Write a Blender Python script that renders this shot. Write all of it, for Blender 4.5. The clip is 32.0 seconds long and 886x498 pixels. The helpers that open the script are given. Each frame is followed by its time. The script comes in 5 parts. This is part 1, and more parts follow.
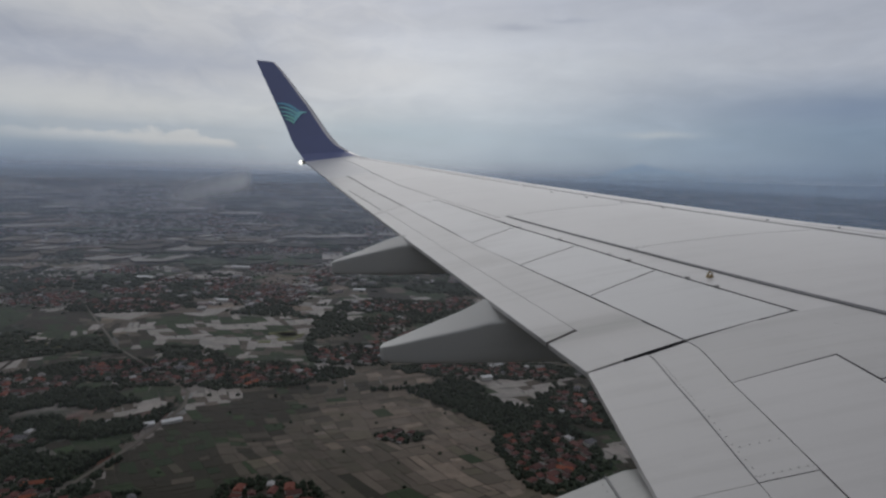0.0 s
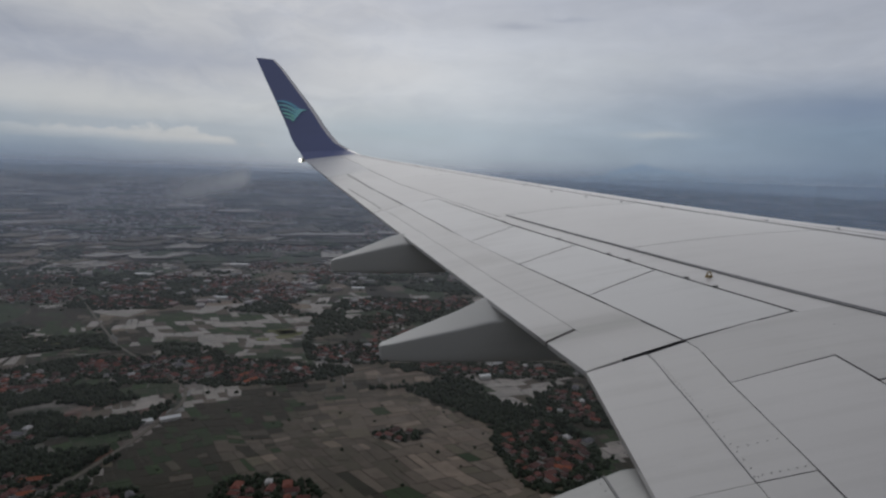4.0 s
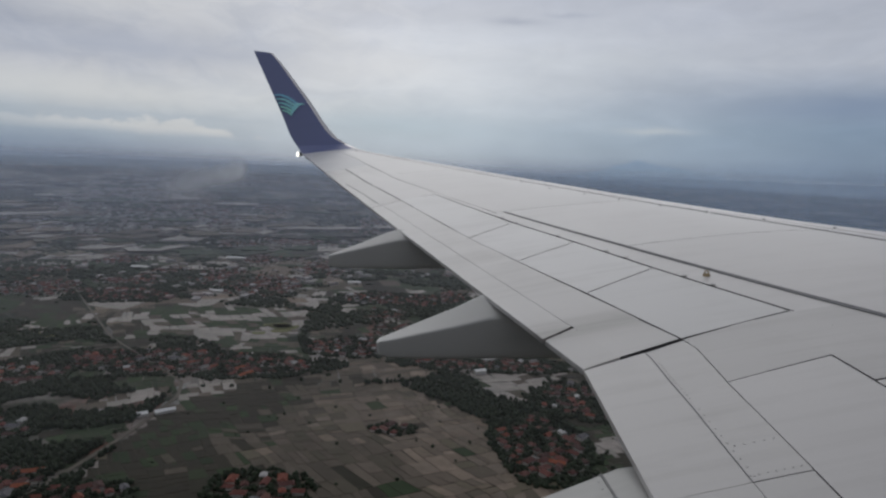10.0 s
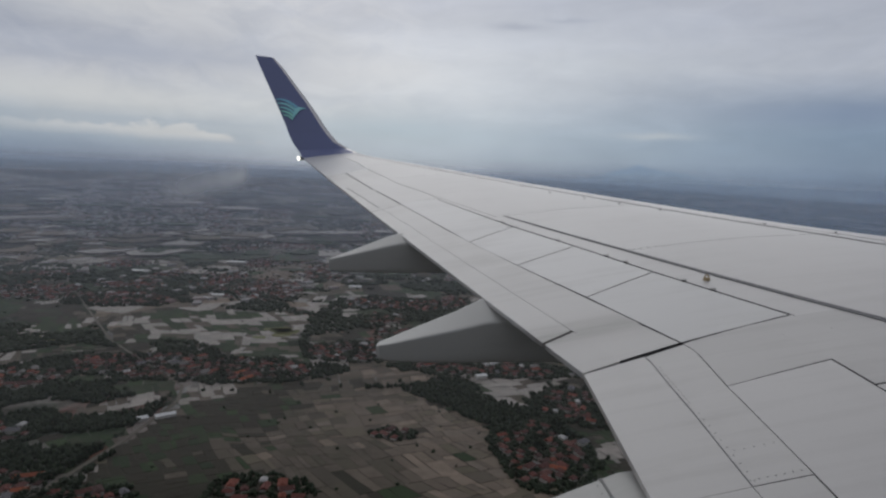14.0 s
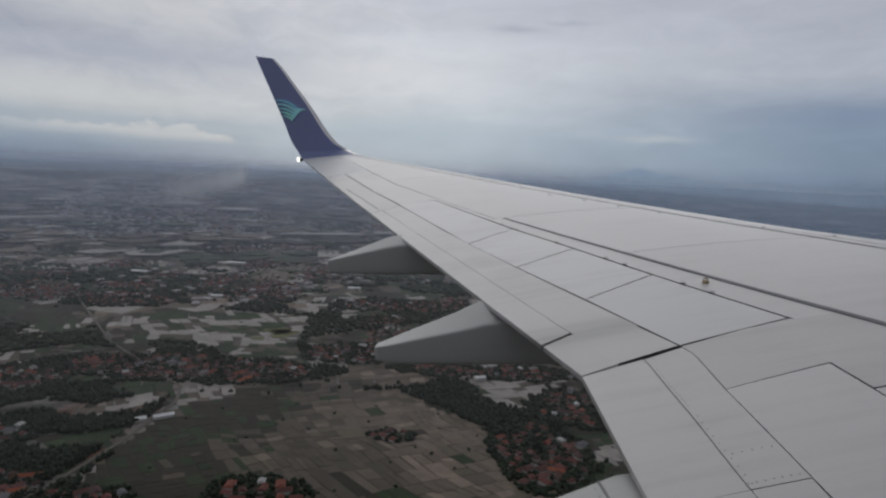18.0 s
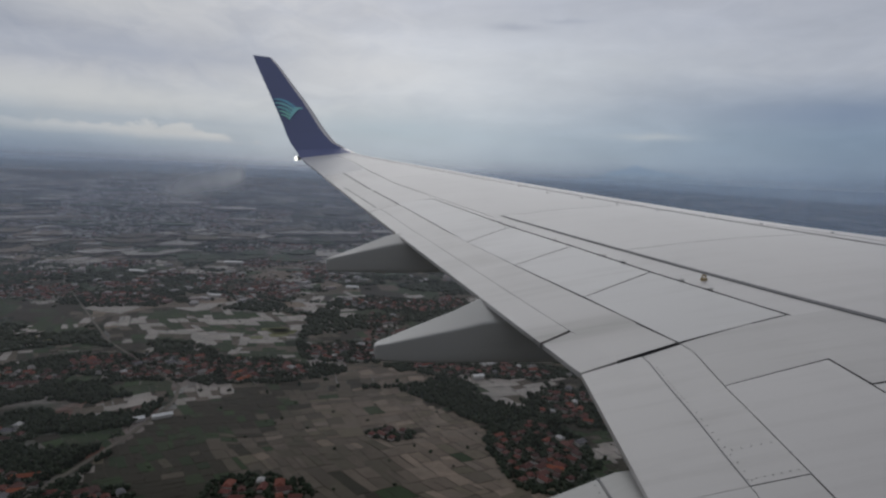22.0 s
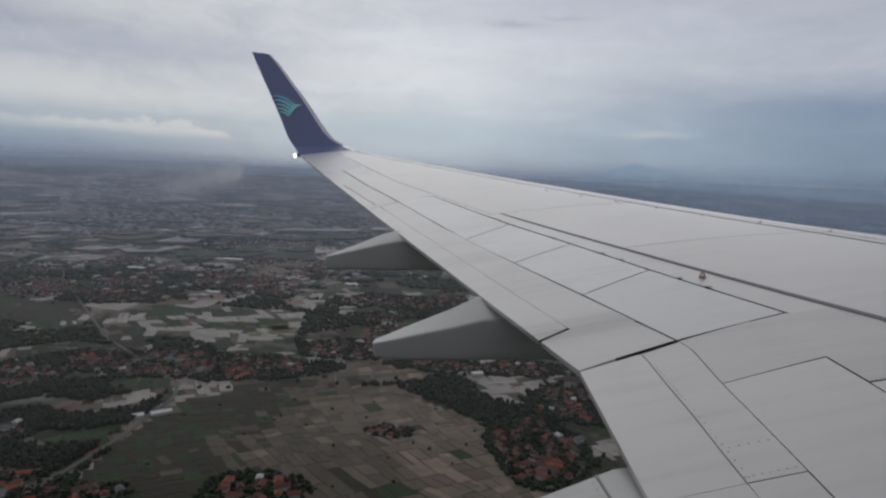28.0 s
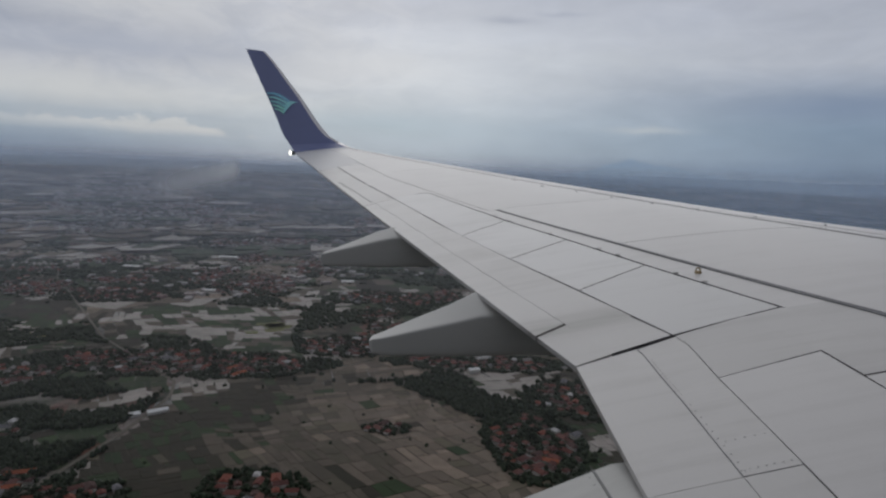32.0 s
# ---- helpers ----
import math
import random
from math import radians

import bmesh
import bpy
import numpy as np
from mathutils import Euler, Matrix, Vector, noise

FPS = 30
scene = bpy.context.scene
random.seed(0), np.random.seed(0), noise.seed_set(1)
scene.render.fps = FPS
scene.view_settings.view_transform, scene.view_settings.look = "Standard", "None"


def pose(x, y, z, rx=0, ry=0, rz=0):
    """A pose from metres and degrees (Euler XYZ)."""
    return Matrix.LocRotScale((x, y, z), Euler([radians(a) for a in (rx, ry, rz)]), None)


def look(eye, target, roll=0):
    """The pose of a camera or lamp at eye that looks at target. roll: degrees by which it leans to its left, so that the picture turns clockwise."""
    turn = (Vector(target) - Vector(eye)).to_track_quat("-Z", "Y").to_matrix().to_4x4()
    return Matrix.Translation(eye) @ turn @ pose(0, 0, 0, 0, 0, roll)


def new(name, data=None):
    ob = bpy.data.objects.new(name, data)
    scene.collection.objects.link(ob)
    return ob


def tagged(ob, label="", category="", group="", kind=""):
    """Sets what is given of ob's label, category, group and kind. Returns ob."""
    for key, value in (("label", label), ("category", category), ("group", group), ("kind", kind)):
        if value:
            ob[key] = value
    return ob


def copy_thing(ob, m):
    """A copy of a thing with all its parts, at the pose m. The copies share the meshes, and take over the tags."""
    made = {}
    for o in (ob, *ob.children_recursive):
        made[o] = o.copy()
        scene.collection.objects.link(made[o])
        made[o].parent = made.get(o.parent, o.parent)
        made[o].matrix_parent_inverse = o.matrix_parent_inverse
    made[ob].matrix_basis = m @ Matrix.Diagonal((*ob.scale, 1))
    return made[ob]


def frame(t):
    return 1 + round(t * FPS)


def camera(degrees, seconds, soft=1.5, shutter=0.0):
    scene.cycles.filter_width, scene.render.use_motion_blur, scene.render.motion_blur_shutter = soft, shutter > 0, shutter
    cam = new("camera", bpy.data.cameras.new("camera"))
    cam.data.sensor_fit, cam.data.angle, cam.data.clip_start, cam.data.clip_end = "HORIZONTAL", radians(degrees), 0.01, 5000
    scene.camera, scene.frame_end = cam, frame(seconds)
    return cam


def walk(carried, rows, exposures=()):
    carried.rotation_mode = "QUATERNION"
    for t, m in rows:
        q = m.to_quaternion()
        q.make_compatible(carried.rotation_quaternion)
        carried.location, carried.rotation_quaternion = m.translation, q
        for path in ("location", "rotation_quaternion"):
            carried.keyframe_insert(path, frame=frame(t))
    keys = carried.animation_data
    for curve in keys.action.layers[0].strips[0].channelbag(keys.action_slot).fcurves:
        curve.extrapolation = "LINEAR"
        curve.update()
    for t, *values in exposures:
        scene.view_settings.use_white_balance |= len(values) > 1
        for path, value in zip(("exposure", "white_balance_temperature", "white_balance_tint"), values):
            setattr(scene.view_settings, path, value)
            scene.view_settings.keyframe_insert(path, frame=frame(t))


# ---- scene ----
# The airliner's own axes (x forward, y out along the left wing, z up), banked and pitched as it flies
AIR = Matrix((
    (0.995263, -0.063168, -0.073908, 0),
    (0.062563, 0.997985, -0.010473, 0),
    (0.074421, 0.005800, 0.997210, 0),
    (0, 0, 0, 1)))

# Hand-held at a cabin window behind the wing: t, x, y, z, tilt, lean, turn in the airliner's axes
ROWS = (
    (0.0, -7.096, 1.970, 1.416, 82.869, 2.688, -3.001),
    (0.5, -7.094, 1.963, 1.416, 82.851, 2.596, -2.922),
    (1.0, -7.091, 1.966, 1.413, 82.834, 2.504, -2.984),
    (1.5, -7.092, 1.962, 1.414, 83.023, 2.427, -2.971),
    (2.0, -7.091, 1.967, 1.413, 83.009, 2.596, -3.012),
    (2.5, -7.095, 1.965, 1.415, 83.092, 2.456, -2.975),
    (3.0, -7.093, 1.970, 1.413, 82.932, 2.311, -2.930),
    (3.5, -7.095, 1.970, 1.414, 82.743, 2.346, -2.995),
    (5.5, -7.103, 1.975, 1.421, 82.738, 2.276, -3.177),
    (6.0, -7.105, 1.973, 1.420, 82.429, 2.038, -3.088),
    (6.5, -7.105, 1.975, 1.419, 82.385, 2.068, -3.085),
    (7.0, -7.099, 1.975, 1.418, 82.617, 1.901, -3.098),
    (7.5, -7.103, 1.975, 1.417, 82.803, 1.915, -3.211),
    (8.0, -7.106, 1.973, 1.425, 82.521, 2.153, -3.282),
    (8.5, -7.108, 1.975, 1.428, 82.514, 1.901, -3.224),
    (9.0, -7.111, 1.974, 1.425, 82.331, 1.763, -3.253),
    (9.5, -7.109, 1.976, 1.426, 82.098, 1.821, -3.275),
    (10.0, -7.111, 1.973, 1.429, 82.264, 1.893, -3.307),
    (10.5, -7.112, 1.977, 1.427, 82.369, 1.867, -3.317),
    (11.0, -7.110, 1.979, 1.427, 82.439, 1.883, -3.371),
    (11.5, -7.111, 1.976, 1.428, 82.382, 1.748, -3.231),
    (12.0, -7.110, 1.978, 1.425, 82.283, 1.712, -3.200),
    (12.5, -7.110, 1.978, 1.424, 82.371, 1.616, -3.206),
    (13.0, -7.108, 1.976, 1.426, 82.325, 1.788, -3.258),
    (13.5, -7.109, 1.974, 1.426, 82.545, 1.792, -3.277),
    (14.0, -7.104, 1.972, 1.423, 82.690, 1.812, -3.213),
    (14.5, -7.110, 1.969, 1.428, 82.366, 1.745, -3.134),
    (16.5, -7.103, 1.970, 1.422, 82.699, 1.671, -3.389),
    (17.0, -7.100, 1.969, 1.422, 82.666, 1.613, -3.264),
    (17.5, -7.103, 1.974, 1.421, 82.655, 1.528, -3.183),
    (18.0, -7.102, 1.972, 1.422, 82.857, 1.530, -3.234),
    (18.5, -7.102, 1.975, 1.419, 83.048, 1.552, -3.317),
    (19.0, -7.099, 1.970, 1.419, 83.040, 1.650, -3.271),
    (19.5, -7.101, 1.968, 1.420, 83.200, 1.532, -3.212),
    (20.0, -7.099, 1.975, 1.417, 82.910, 1.458, -3.201),
    (20.5, -7.101, 1.974, 1.419, 82.889, 1.556, -3.246),
    (21.0, -7.101, 1.972, 1.421, 82.758, 1.843, -3.351),
    (21.5, -7.102, 1.969, 1.421, 82.865, 1.840, -3.436),
    (22.0, -7.105, 1.974, 1.420, 82.703, 1.737, -3.439),
    (22.5, -7.105, 1.972, 1.421, 82.501, 1.677, -3.433),
    (23.0, -7.105, 1.978, 1.423, 82.580, 1.666, -3.366),
    (23.5, -7.104, 1.970, 1.422, 82.619, 1.923, -3.418),
    (24.0, -7.104, 1.971, 1.423, 82.831, 1.876, -3.399),
    (24.5, -7.103, 1.977, 1.421, 82.706, 1.767, -3.522),
    (25.0, -7.106, 1.971, 1.423, 82.572, 1.655, -3.485),
    (25.5, -7.105, 1.974, 1.424, 82.317, 1.795, -3.518),
    (27.5, -7.106, 1.975, 1.420, 82.353, 1.755, -3.520),
    (28.0, -7.105, 1.969, 1.422, 82.458, 1.636, -3.515),
    (28.5, -7.109, 1.974, 1.422, 82.072, 2.054, -3.660),
    (29.0, -7.107, 1.974, 1.418, 82.511, 1.925, -3.657),
    (29.5, -7.105, 1.971, 1.425, 82.191, 2.141, -3.742),
    (30.0, -7.105, 1.974, 1.419, 82.241, 1.889, -3.687),
    (30.5, -7.104, 1.972, 1.418, 82.352, 1.728, -3.721),
    (31.0, -7.103, 1.974, 1.421, 82.210, 1.941, -3.724),
    (31.5, -7.105, 1.974, 1.418, 82.237, 2.052, -3.936),
    (32.0, -7.105, 1.972, 1.419, 82.147, 1.906, -3.916),
)
cam = camera(71.41, 32.0, soft=2.4)
walk(cam, [(t, AIR @ pose(x, y, z, rx, ry, rz)) for t, x, y, z, rx, ry, rz in ROWS],
     exposures=((0, -.15), (2, -.16), (3.5, -.19), (6, -.12), (7, .02), (9, -.03), (11, 0), (13, -.02), (14, -.05), (17, -.06), (20, -.10), (22, -.12), (24, -.05), (25, -.01),
                (28, .02), (30, -.03), (32, -.07)))

# ---- light ----
GROUND = -319.0          # height of the plain below the cabin
FAR = 4780.0             # where the land ends in haze

world = bpy.data.worlds.new("overcast_sky")
scene.world = world
world.use_nodes = True


class Graph:
    """Short hand for node trees."""

    def __init__(self, tree):
        self.t = tree
        self.t.nodes.clear()

    def n(self, kind, **props):
        node = self.t.nodes.new(kind)
        for k, v in props.items():
            if k == "op":
                node.operation = v
            elif k == "blend":
                node.blend_type = v
            elif k == "dtype":
                node.data_type = v
        return node

    def put(self, sock, v):
        if isinstance(v, bpy.types.NodeSocket):
            self.t.links.new(v, sock)
        elif isinstance(v, (tuple, list)) and len(v) == 3 and sock.type == "RGBA":
            sock.default_value = (*v, 1)
        else:
            sock.default_value = v

    def math(self, op, a, b=0.0, c=0.0, clamp=False):
        m = self.n("ShaderNodeMath", op=op)
        m.use_clamp = clamp
        for s, v in zip(m.inputs, (a, b, c)):
            self.put(s, v)
        return m.outputs[0]

    def mix(self, fac, a, b, blend="MIX"):
        m = self.n("ShaderNodeMix", dtype="RGBA", blend=blend)
        self.put(m.inputs[0], fac)
        self.put(m.inputs[6], a)
        self.put(m.inputs[7], b)
        return m.outputs[2]

    def ramp(self, fac, stops, mode="LINEAR"):
        r = self.n("ShaderNodeValToRGB")
        r.color_ramp.interpolation = mode
        while len(r.color_ramp.elements) < len(stops):
            r.color_ramp.elements.new(1.0)
        for e, (p, c) in zip(r.color_ramp.elements, stops):
            e.position = p
            e.color = (*c, 1) if isinstance(c, (tuple, list)) else (c, c, c, 1)
        self.put(r.inputs[0], fac)
        return r.outputs[0]

    def noise(self, vec, scale, detail=4.0, rough=0.55, distort=0.0):
        z = self.n("ShaderNodeTexNoise")
        if vec is not None:
            self.put(z.inputs["Vector"], vec)
        z.inputs["Scale"].default_value = scale
        z.inputs["Detail"].default_value = detail
        z.inputs["Roughness"].default_value = rough
        z.inputs["Distortion"].default_value = distort
        return z.outputs["Fac"]

    def xyz(self, x, y, z=0.0):
        c = self.n("ShaderNodeCombineXYZ")
        for s, v in zip(c.inputs, (x, y, z)):
            self.put(s, v)
        return c.outputs[0]

    def coord(self, which="Object", scale=None):
        o = self.n("ShaderNodeTexCoord").outputs[which]
        if scale:
            m = self.n("ShaderNodeVectorMath", op="MULTIPLY")
            self.put(m.inputs[0], o)
            m.inputs[1].default_value = scale
            o = m.outputs[0]
        return o


def sky():
    g = Graph(world.node_tree)
    way = g.n("ShaderNodeSeparateXYZ")
    g.put(way.inputs[0], g.coord("Generated"))
    x, y, z = way.outputs
    az = g.math("MULTIPLY", g.math("ARCTAN2", x, y), 57.2958)
    el = g.math("MULTIPLY", g.math("ARCSINE", z), 57.2958)
    # soft folds of stratus: wide across, thin in height
    folds = g.noise(g.xyz(g.math("MULTIPLY", az, 0.060), g.math("MULTIPLY", el, 0.17)), 1.0, 5, 0.5, 0.5)
    wisps = g.noise(g.xyz(g.math("MULTIPLY", az, 0.16), g.math("MULTIPLY", el, 0.55), 4.0), 1.0, 6, 0.55, 0.9)
    puff = g.noise(g.xyz(g.math("MULTIPLY", az, 0.42), g.math("MULTIPLY", el, 0.8), 9.0), 1.0, 6, 0.6, 0.2)
    lift = g.math("ADD", el, g.math("MULTIPLY", g.math("SUBTRACT", folds, 0.5), 3.0))
    e = g.math("DIVIDE", lift, 30.0, clamp=True)
    # stops past .6, out of view, brighten the mid wing and dim its root
    left = g.ramp(e, [(0.0, (.145, .205, .295)), (.05, (.200, .275, .370)), (.10, (.330, .390, .455)), (.17, (.530, .540, .545)),
                      (.25, (.520, .520, .540)), (.33, (.430, .440, .480)), (.46, (.585, .58, .58)), (.66, (.66, .66, .66)), (1.0, (.58, .58, .59))])
    mid = g.ramp(e, [(0.0, (.250, .330, .430)), (.05, (.360, .445, .530)), (.12, (.420, .490, .555)), (.24, (.600, .625, .650)),
                     (.36, (.630, .645, .670)), (.50, (.530, .545, .590)), (.66, (.68, .69, .71)), (1.0, (.60, .60, .61))])
    right = g.ramp(e, [(0.0, (.150, .205, .290)), (.05, (.200, .270, .365)), (.14, (.225, .295, .385)), (.22, (.265, .315, .400)),
                       (.32, (.465, .480, .520)), (.50, (.470, .480, .520)), (.68, (.36, .37, .40)), (1.0, (.29, .295, .32))])
    fl = g.math("DIVIDE", g.math("ADD", az, 30.0), 28.0, clamp=True)
    fr = g.math("DIVIDE", g.math("SUBTRACT", az, 2.0), 30.0, clamp=True)
    col = g.mix(fr, g.mix(fl, left, mid), right)
    # mottled underside of the cloud, plainest to the left and overhead
    mottle = g.noise(g.xyz(g.math("MULTIPLY", az, 0.20), g.math("MULTIPLY", el, 0.42), 15.0), 1.0, 6, 0.6, 0.6)
    patch = g.math("MULTIPLY", g.math("SUBTRACT", 1.0, g.math("DIVIDE", g.math("ADD", az, 20.0), 22.0, clamp=True)), g.math("DIVIDE", g.math("SUBTRACT", el, 3.0), 5.0, clamp=True))
    patch = g.math("ADD", 0.25, g.math("MULTIPLY", patch, 0.75))
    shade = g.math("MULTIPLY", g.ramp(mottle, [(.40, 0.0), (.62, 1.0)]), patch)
    col = g.mix(g.math("MULTIPLY", shade, 0.55), col, g.mix(1.0, col, (.70, .745, .83), "MULTIPLY"))
    tone = g.math("ADD", 0.73, g.math("ADD", g.math("MULTIPLY", folds, 0.30), g.math("MULTIPLY", wisps, 0.20)))
    # the unseen sky beyond the airliner is dimmed, to darken wing root and fairing sides
    rear = g.math("ADD", 0.5, g.math("MULTIPLY", g.math("COSINE", g.math("MULTIPLY", g.math("SUBTRACT", az, 20.0), 0.01745)), 0.5))
    tone = g.math("MULTIPLY", tone, g.math("ADD", 0.66, g.math("MULTIPLY", g.math("MINIMUM", g.math("MULTIPLY", rear, 1.35), 1.0), 0.34)))
    col = g.mix(1.0, col, g.xyz(tone, tone, tone), "MULTIPLY")

    def blob(a0, e0, wa, we, rag=0.8):
        da = g.math("DIVIDE", g.math("SUBTRACT", az, a0), wa)
        de = g.math("DIVIDE", g.math("ADD", g.math("SUBTRACT", el, e0), g.math("MULTIPLY", g.math("SUBTRACT", wisps, 0.5), rag)), we)
        q = g.math("ADD", g.math("MULTIPLY", da, da), g.math("MULTIPLY", de, de))
        return g.math("EXPONENT", g.math("MULTIPLY", q, -1.0))

    for a0, e0, wa, we, amount, colour in (
            (5.6, 13.2, 2.3, 0.32, 0.8, (.38, .40, .455)),       # small dark rag of cloud
            (-25.0, 8.9, 10.0, 1.1, 0.7, (.385, .41, .475)),        # grey fold
            (-31.0, 5.6, 13.0, 1.0, 0.4, (.60, .595, .575)),      # pale warm opening
            (10.3, 13.8, 2.2, 0.22, 0.7, (.41, .43, .485)),
            (7.5, 11.9, 4.5, 0.8, 0.35, (.63, .65, .69)),        # brighter cloud under it
            (-6.0, 9.2, 6.5, 1.4, 0.55, (.665, .66, .655)),
            (12.0, 10.0, 7.0, 0.9, 0.4, (.58, .60, .62)),
            (18.2, 4.2, 2.9, 0.30, 0.75, (.46, .49, .51)),      # thin bar of cloud
            (27.0, 0.25, 9.0, 0.20, 0.65, (.36, .42, .50)),         # pale streak low over the sea
            (32.0, 6.0, 8.0, 0.9, 0.40, (.185, .240, .350)),      # rain-blue distance
            (-24.0, 3.55, 12.0, 0.28, 0.5, (.33, .39, .46)),      # blue slit over the cumulus
            (-5.0, 3.9, 8.0, 1.1, 0.5, (.355, .455, .525)),
            (-30.0, 12.5, 9.0, 1.6, 0.5, (.64, .63, .61))):
        col = g.mix(g.math("MULTIPLY", blob(a0, e0, wa, we), amount), col, colour)
    # bank of cumulus low over the plain
    crest = g.math("ADD", 1.45, g.math("MULTIPLY", puff, 3.3))
    bump = g.math("EXPONENT", g.math("MULTIPLY", g.math("POWER", g.math("DIVIDE", g.math("ADD", az, 24.5), 3.6), 2.0), -1.0))
    crest = g.math("ADD", crest, g.math("MULTIPLY", bump, 0.55))
    crest = g.math("SUBTRACT", crest, g.math("MULTIPLY", g.math("MAXIMUM", g.math("ADD", az, 23.0), 0.0), 0.17))
    top = g.math("MULTIPLY", g.math("SUBTRACT", crest, el), 3.2, clamp=True)
    base = g.math("MULTIPLY", g.math("SUBTRACT", el, g.math("ADD", 1.55, g.math("MULTIPLY", wisps, 0.9))), 1.4, clamp=True)
    side = g.math("MULTIPLY", g.math("MULTIPLY", g.math("SUBTRACT", -11.0, az), 0.2, clamp=True), g.math("ADD", 0.35, g.math("MULTIPLY", g.math("ADD", az, 37.0), 0.09), clamp=True))
    bank = g.math("MULTIPLY", g.math("MULTIPLY", g.math("MULTIPLY", top, base), side), 0.72)
    col = g.mix(bank, col, g.mix(puff, (.46, .475, .49), (.66, .655, .64)))
    clear = g.n("ShaderNodeTexSky")
    clear.sky_type = "NISHITA"
    clear.sun_disc = False
    clear.sun_elevation, clear.sun_rotation = radians(25), radians(-10)
    faint = g.mix(1.0, clear.outputs[0], (.08, .08, .08), "MULTIPLY")
    col = g.mix(0.94, faint, col)
    col = g.mix(1.0, col, (.965, .995, 1.045), "MULTIPLY")
    bg = g.n("ShaderNodeBackground")
    g.put(bg.inputs[0], col)
    bg.inputs[1].default_value = 1.0
    out = g.n("ShaderNodeOutputWorld")
    g.t.links.new(bg.outputs[0], out.inputs[0])


sky()
sun = new("sun", bpy.data.lights.new("sun", "SUN"))
sun.data.energy, sun.data.angle, sun.data.color = 0.60, radians(85), (1.0, 0.96, 0.9)
sun.matrix_world = look((0, 0, 0), (0.12, -0.85, -0.50))


# ---- materials ----
def shader(name, rough=0.6, metal=0.0, spec=0.5):
    m = bpy.data.materials.new(name)
    m.use_nodes = True
    g = Graph(m.node_tree)
    b = g.n("ShaderNodeBsdfPrincipled")
    o = g.n("ShaderNodeOutputMaterial")
    g.t.links.new(b.outputs[0], o.inputs[0])
    b.inputs["Roughness"].default_value = rough
    b.inputs["Metallic"].default_value = metal
    b.inputs["Specular IOR Level"].default_value = spec
    return m, g, b


def bump(g, b, height, strength, distance):
    n = g.n("ShaderNodeBump")
    g.put(n.inputs["Height"], height)
    n.inputs["Strength"].default_value = strength
    n.inputs["Distance"].default_value = distance
    g.t.links.new(n.outputs[0], b.inputs["Normal"])


def paint(name, colour, rough, dirt=0.12, metal=0.0, grime=(0.17, 0.155, 0.14), coat=0.0, soot=False):
    """Aircraft paint: slight mottling, grime streaked along the airflow, faint waviness of the sheet."""
    m, g, b = shader(name, rough, metal)
    v = g.coord("Object")
    blotch = g.noise(v, 0.9, 5, 0.6)
    streak = g.noise(g.coord("Object", (0.42, 9.0, 3.0)), 1.3, 6, 0.62)
    fine = g.noise(v, 60.0, 3, 0.6)
    dark = g.math("MULTIPLY", g.ramp(g.math("MULTIPLY", streak, blotch), [(.25, 0.0), (.46, 1.0)]), dirt)
    c = g.mix(dark, colour, grime)
    if soot:
        sep = g.n("ShaderNodeSeparateXYZ")
        g.put(sep.inputs[0], v)
        off = g.math("DIVIDE", g.math("SUBTRACT", sep.outputs[1], 5.70), 0.16)
        blot = g.math("EXPONENT", g.math("MULTIPLY", g.math("MULTIPLY", off, off), -1.0))
        c = g.mix(g.math("MULTIPLY", g.math("MULTIPLY", blot, streak), 1.2, clamp=True), c, (.10, .09, .08))
    c = g.mix(g.math("MULTIPLY", g.math("SUBTRACT", fine, 0.35), 0.10, clamp=True), c, (.2, .2, .2))
    info = g.n("ShaderNodeObjectInfo")
    c = g.mix(g.math("MULTIPLY", info.outputs["Random"], 0.24), c, tuple(0.6 * q for q in colour))
    g.put(b.inputs["Base Color"], c)
    g.put(b.inputs["Roughness"], g.math("ADD", rough - 0.08, g.math("MULTIPLY", blotch, 0.18)))
    b.inputs["Coat Weight"].default_value = coat
    b.inputs["Coat Roughness"].default_value = 0.40
    b.inputs["Coat IOR"].default_value = 1.75
    bump(g, b, g.noise(v, 1.7, 2, 0.5), 0.35, 0.016)
    return m


WHITE = paint("wing_paint", (.512, .493, .486), 0.40, 0.22, coat=1.0)
FLAP = paint("flap_paint", (.480, .462, .451), 0.42, 0.32, coat=1.0, soot=True)
# wing paint lightened for the spoilers: sky reflection put into the colour
SPOIL = paint("sky_lit_spoiler_paint", (.545, .537, .534), 0.40, 0.32, coat=1.0)
WORN = paint("worn_wing_paint", (.438, .422, .414), 0.42, 0.40, coat=1.0)
PALE = paint("fairing_paint", (.46, .455, .435), 0.42, 0.3, coat=0.3)
EDGE = paint("polished_slat", (.66, .635, .63), 0.36, 0.08, 0.9)
# wing paint with less coat, its base lightened to stand in for sheen
TIPW = paint("sheen_lightened_tip", (.76, .75, .75), 0.5, 0.15, coat=0.4)
PEARL = paint("polished_edge", (.97, .94, .93), 0.28, 0.02, 0.92)
# unseen hull, kept darker than its white to cut bounce onto the wing
BODY = paint("bounce_cut_fuselage", (.26, .26, .27), 0.4, 0.1)
NAVY = paint("navy_paint", (.150, .180, .385), 0.38, 0.10, 0.0, (.12, .13, .19), coat=0.6)
# panel edges and core coloured dark, so open joints read as shaded gaps
SEAL = paint("joint_shade_dark", (.035, .035, .038), 0.8, 0.2, 0.0, (.08, .08, .08))
STRIPE = paint("grey_seal_strip", (.15, .148, .158), 0.6, 0.2, 0.0, (.05, .05, .05))
HINGED = paint("hinge_paint", (.38, .37, .36), 0.5, 0.4)
LIP = paint("lip_shade_paint", (.125, .118, .122), 0.55, 0.3)
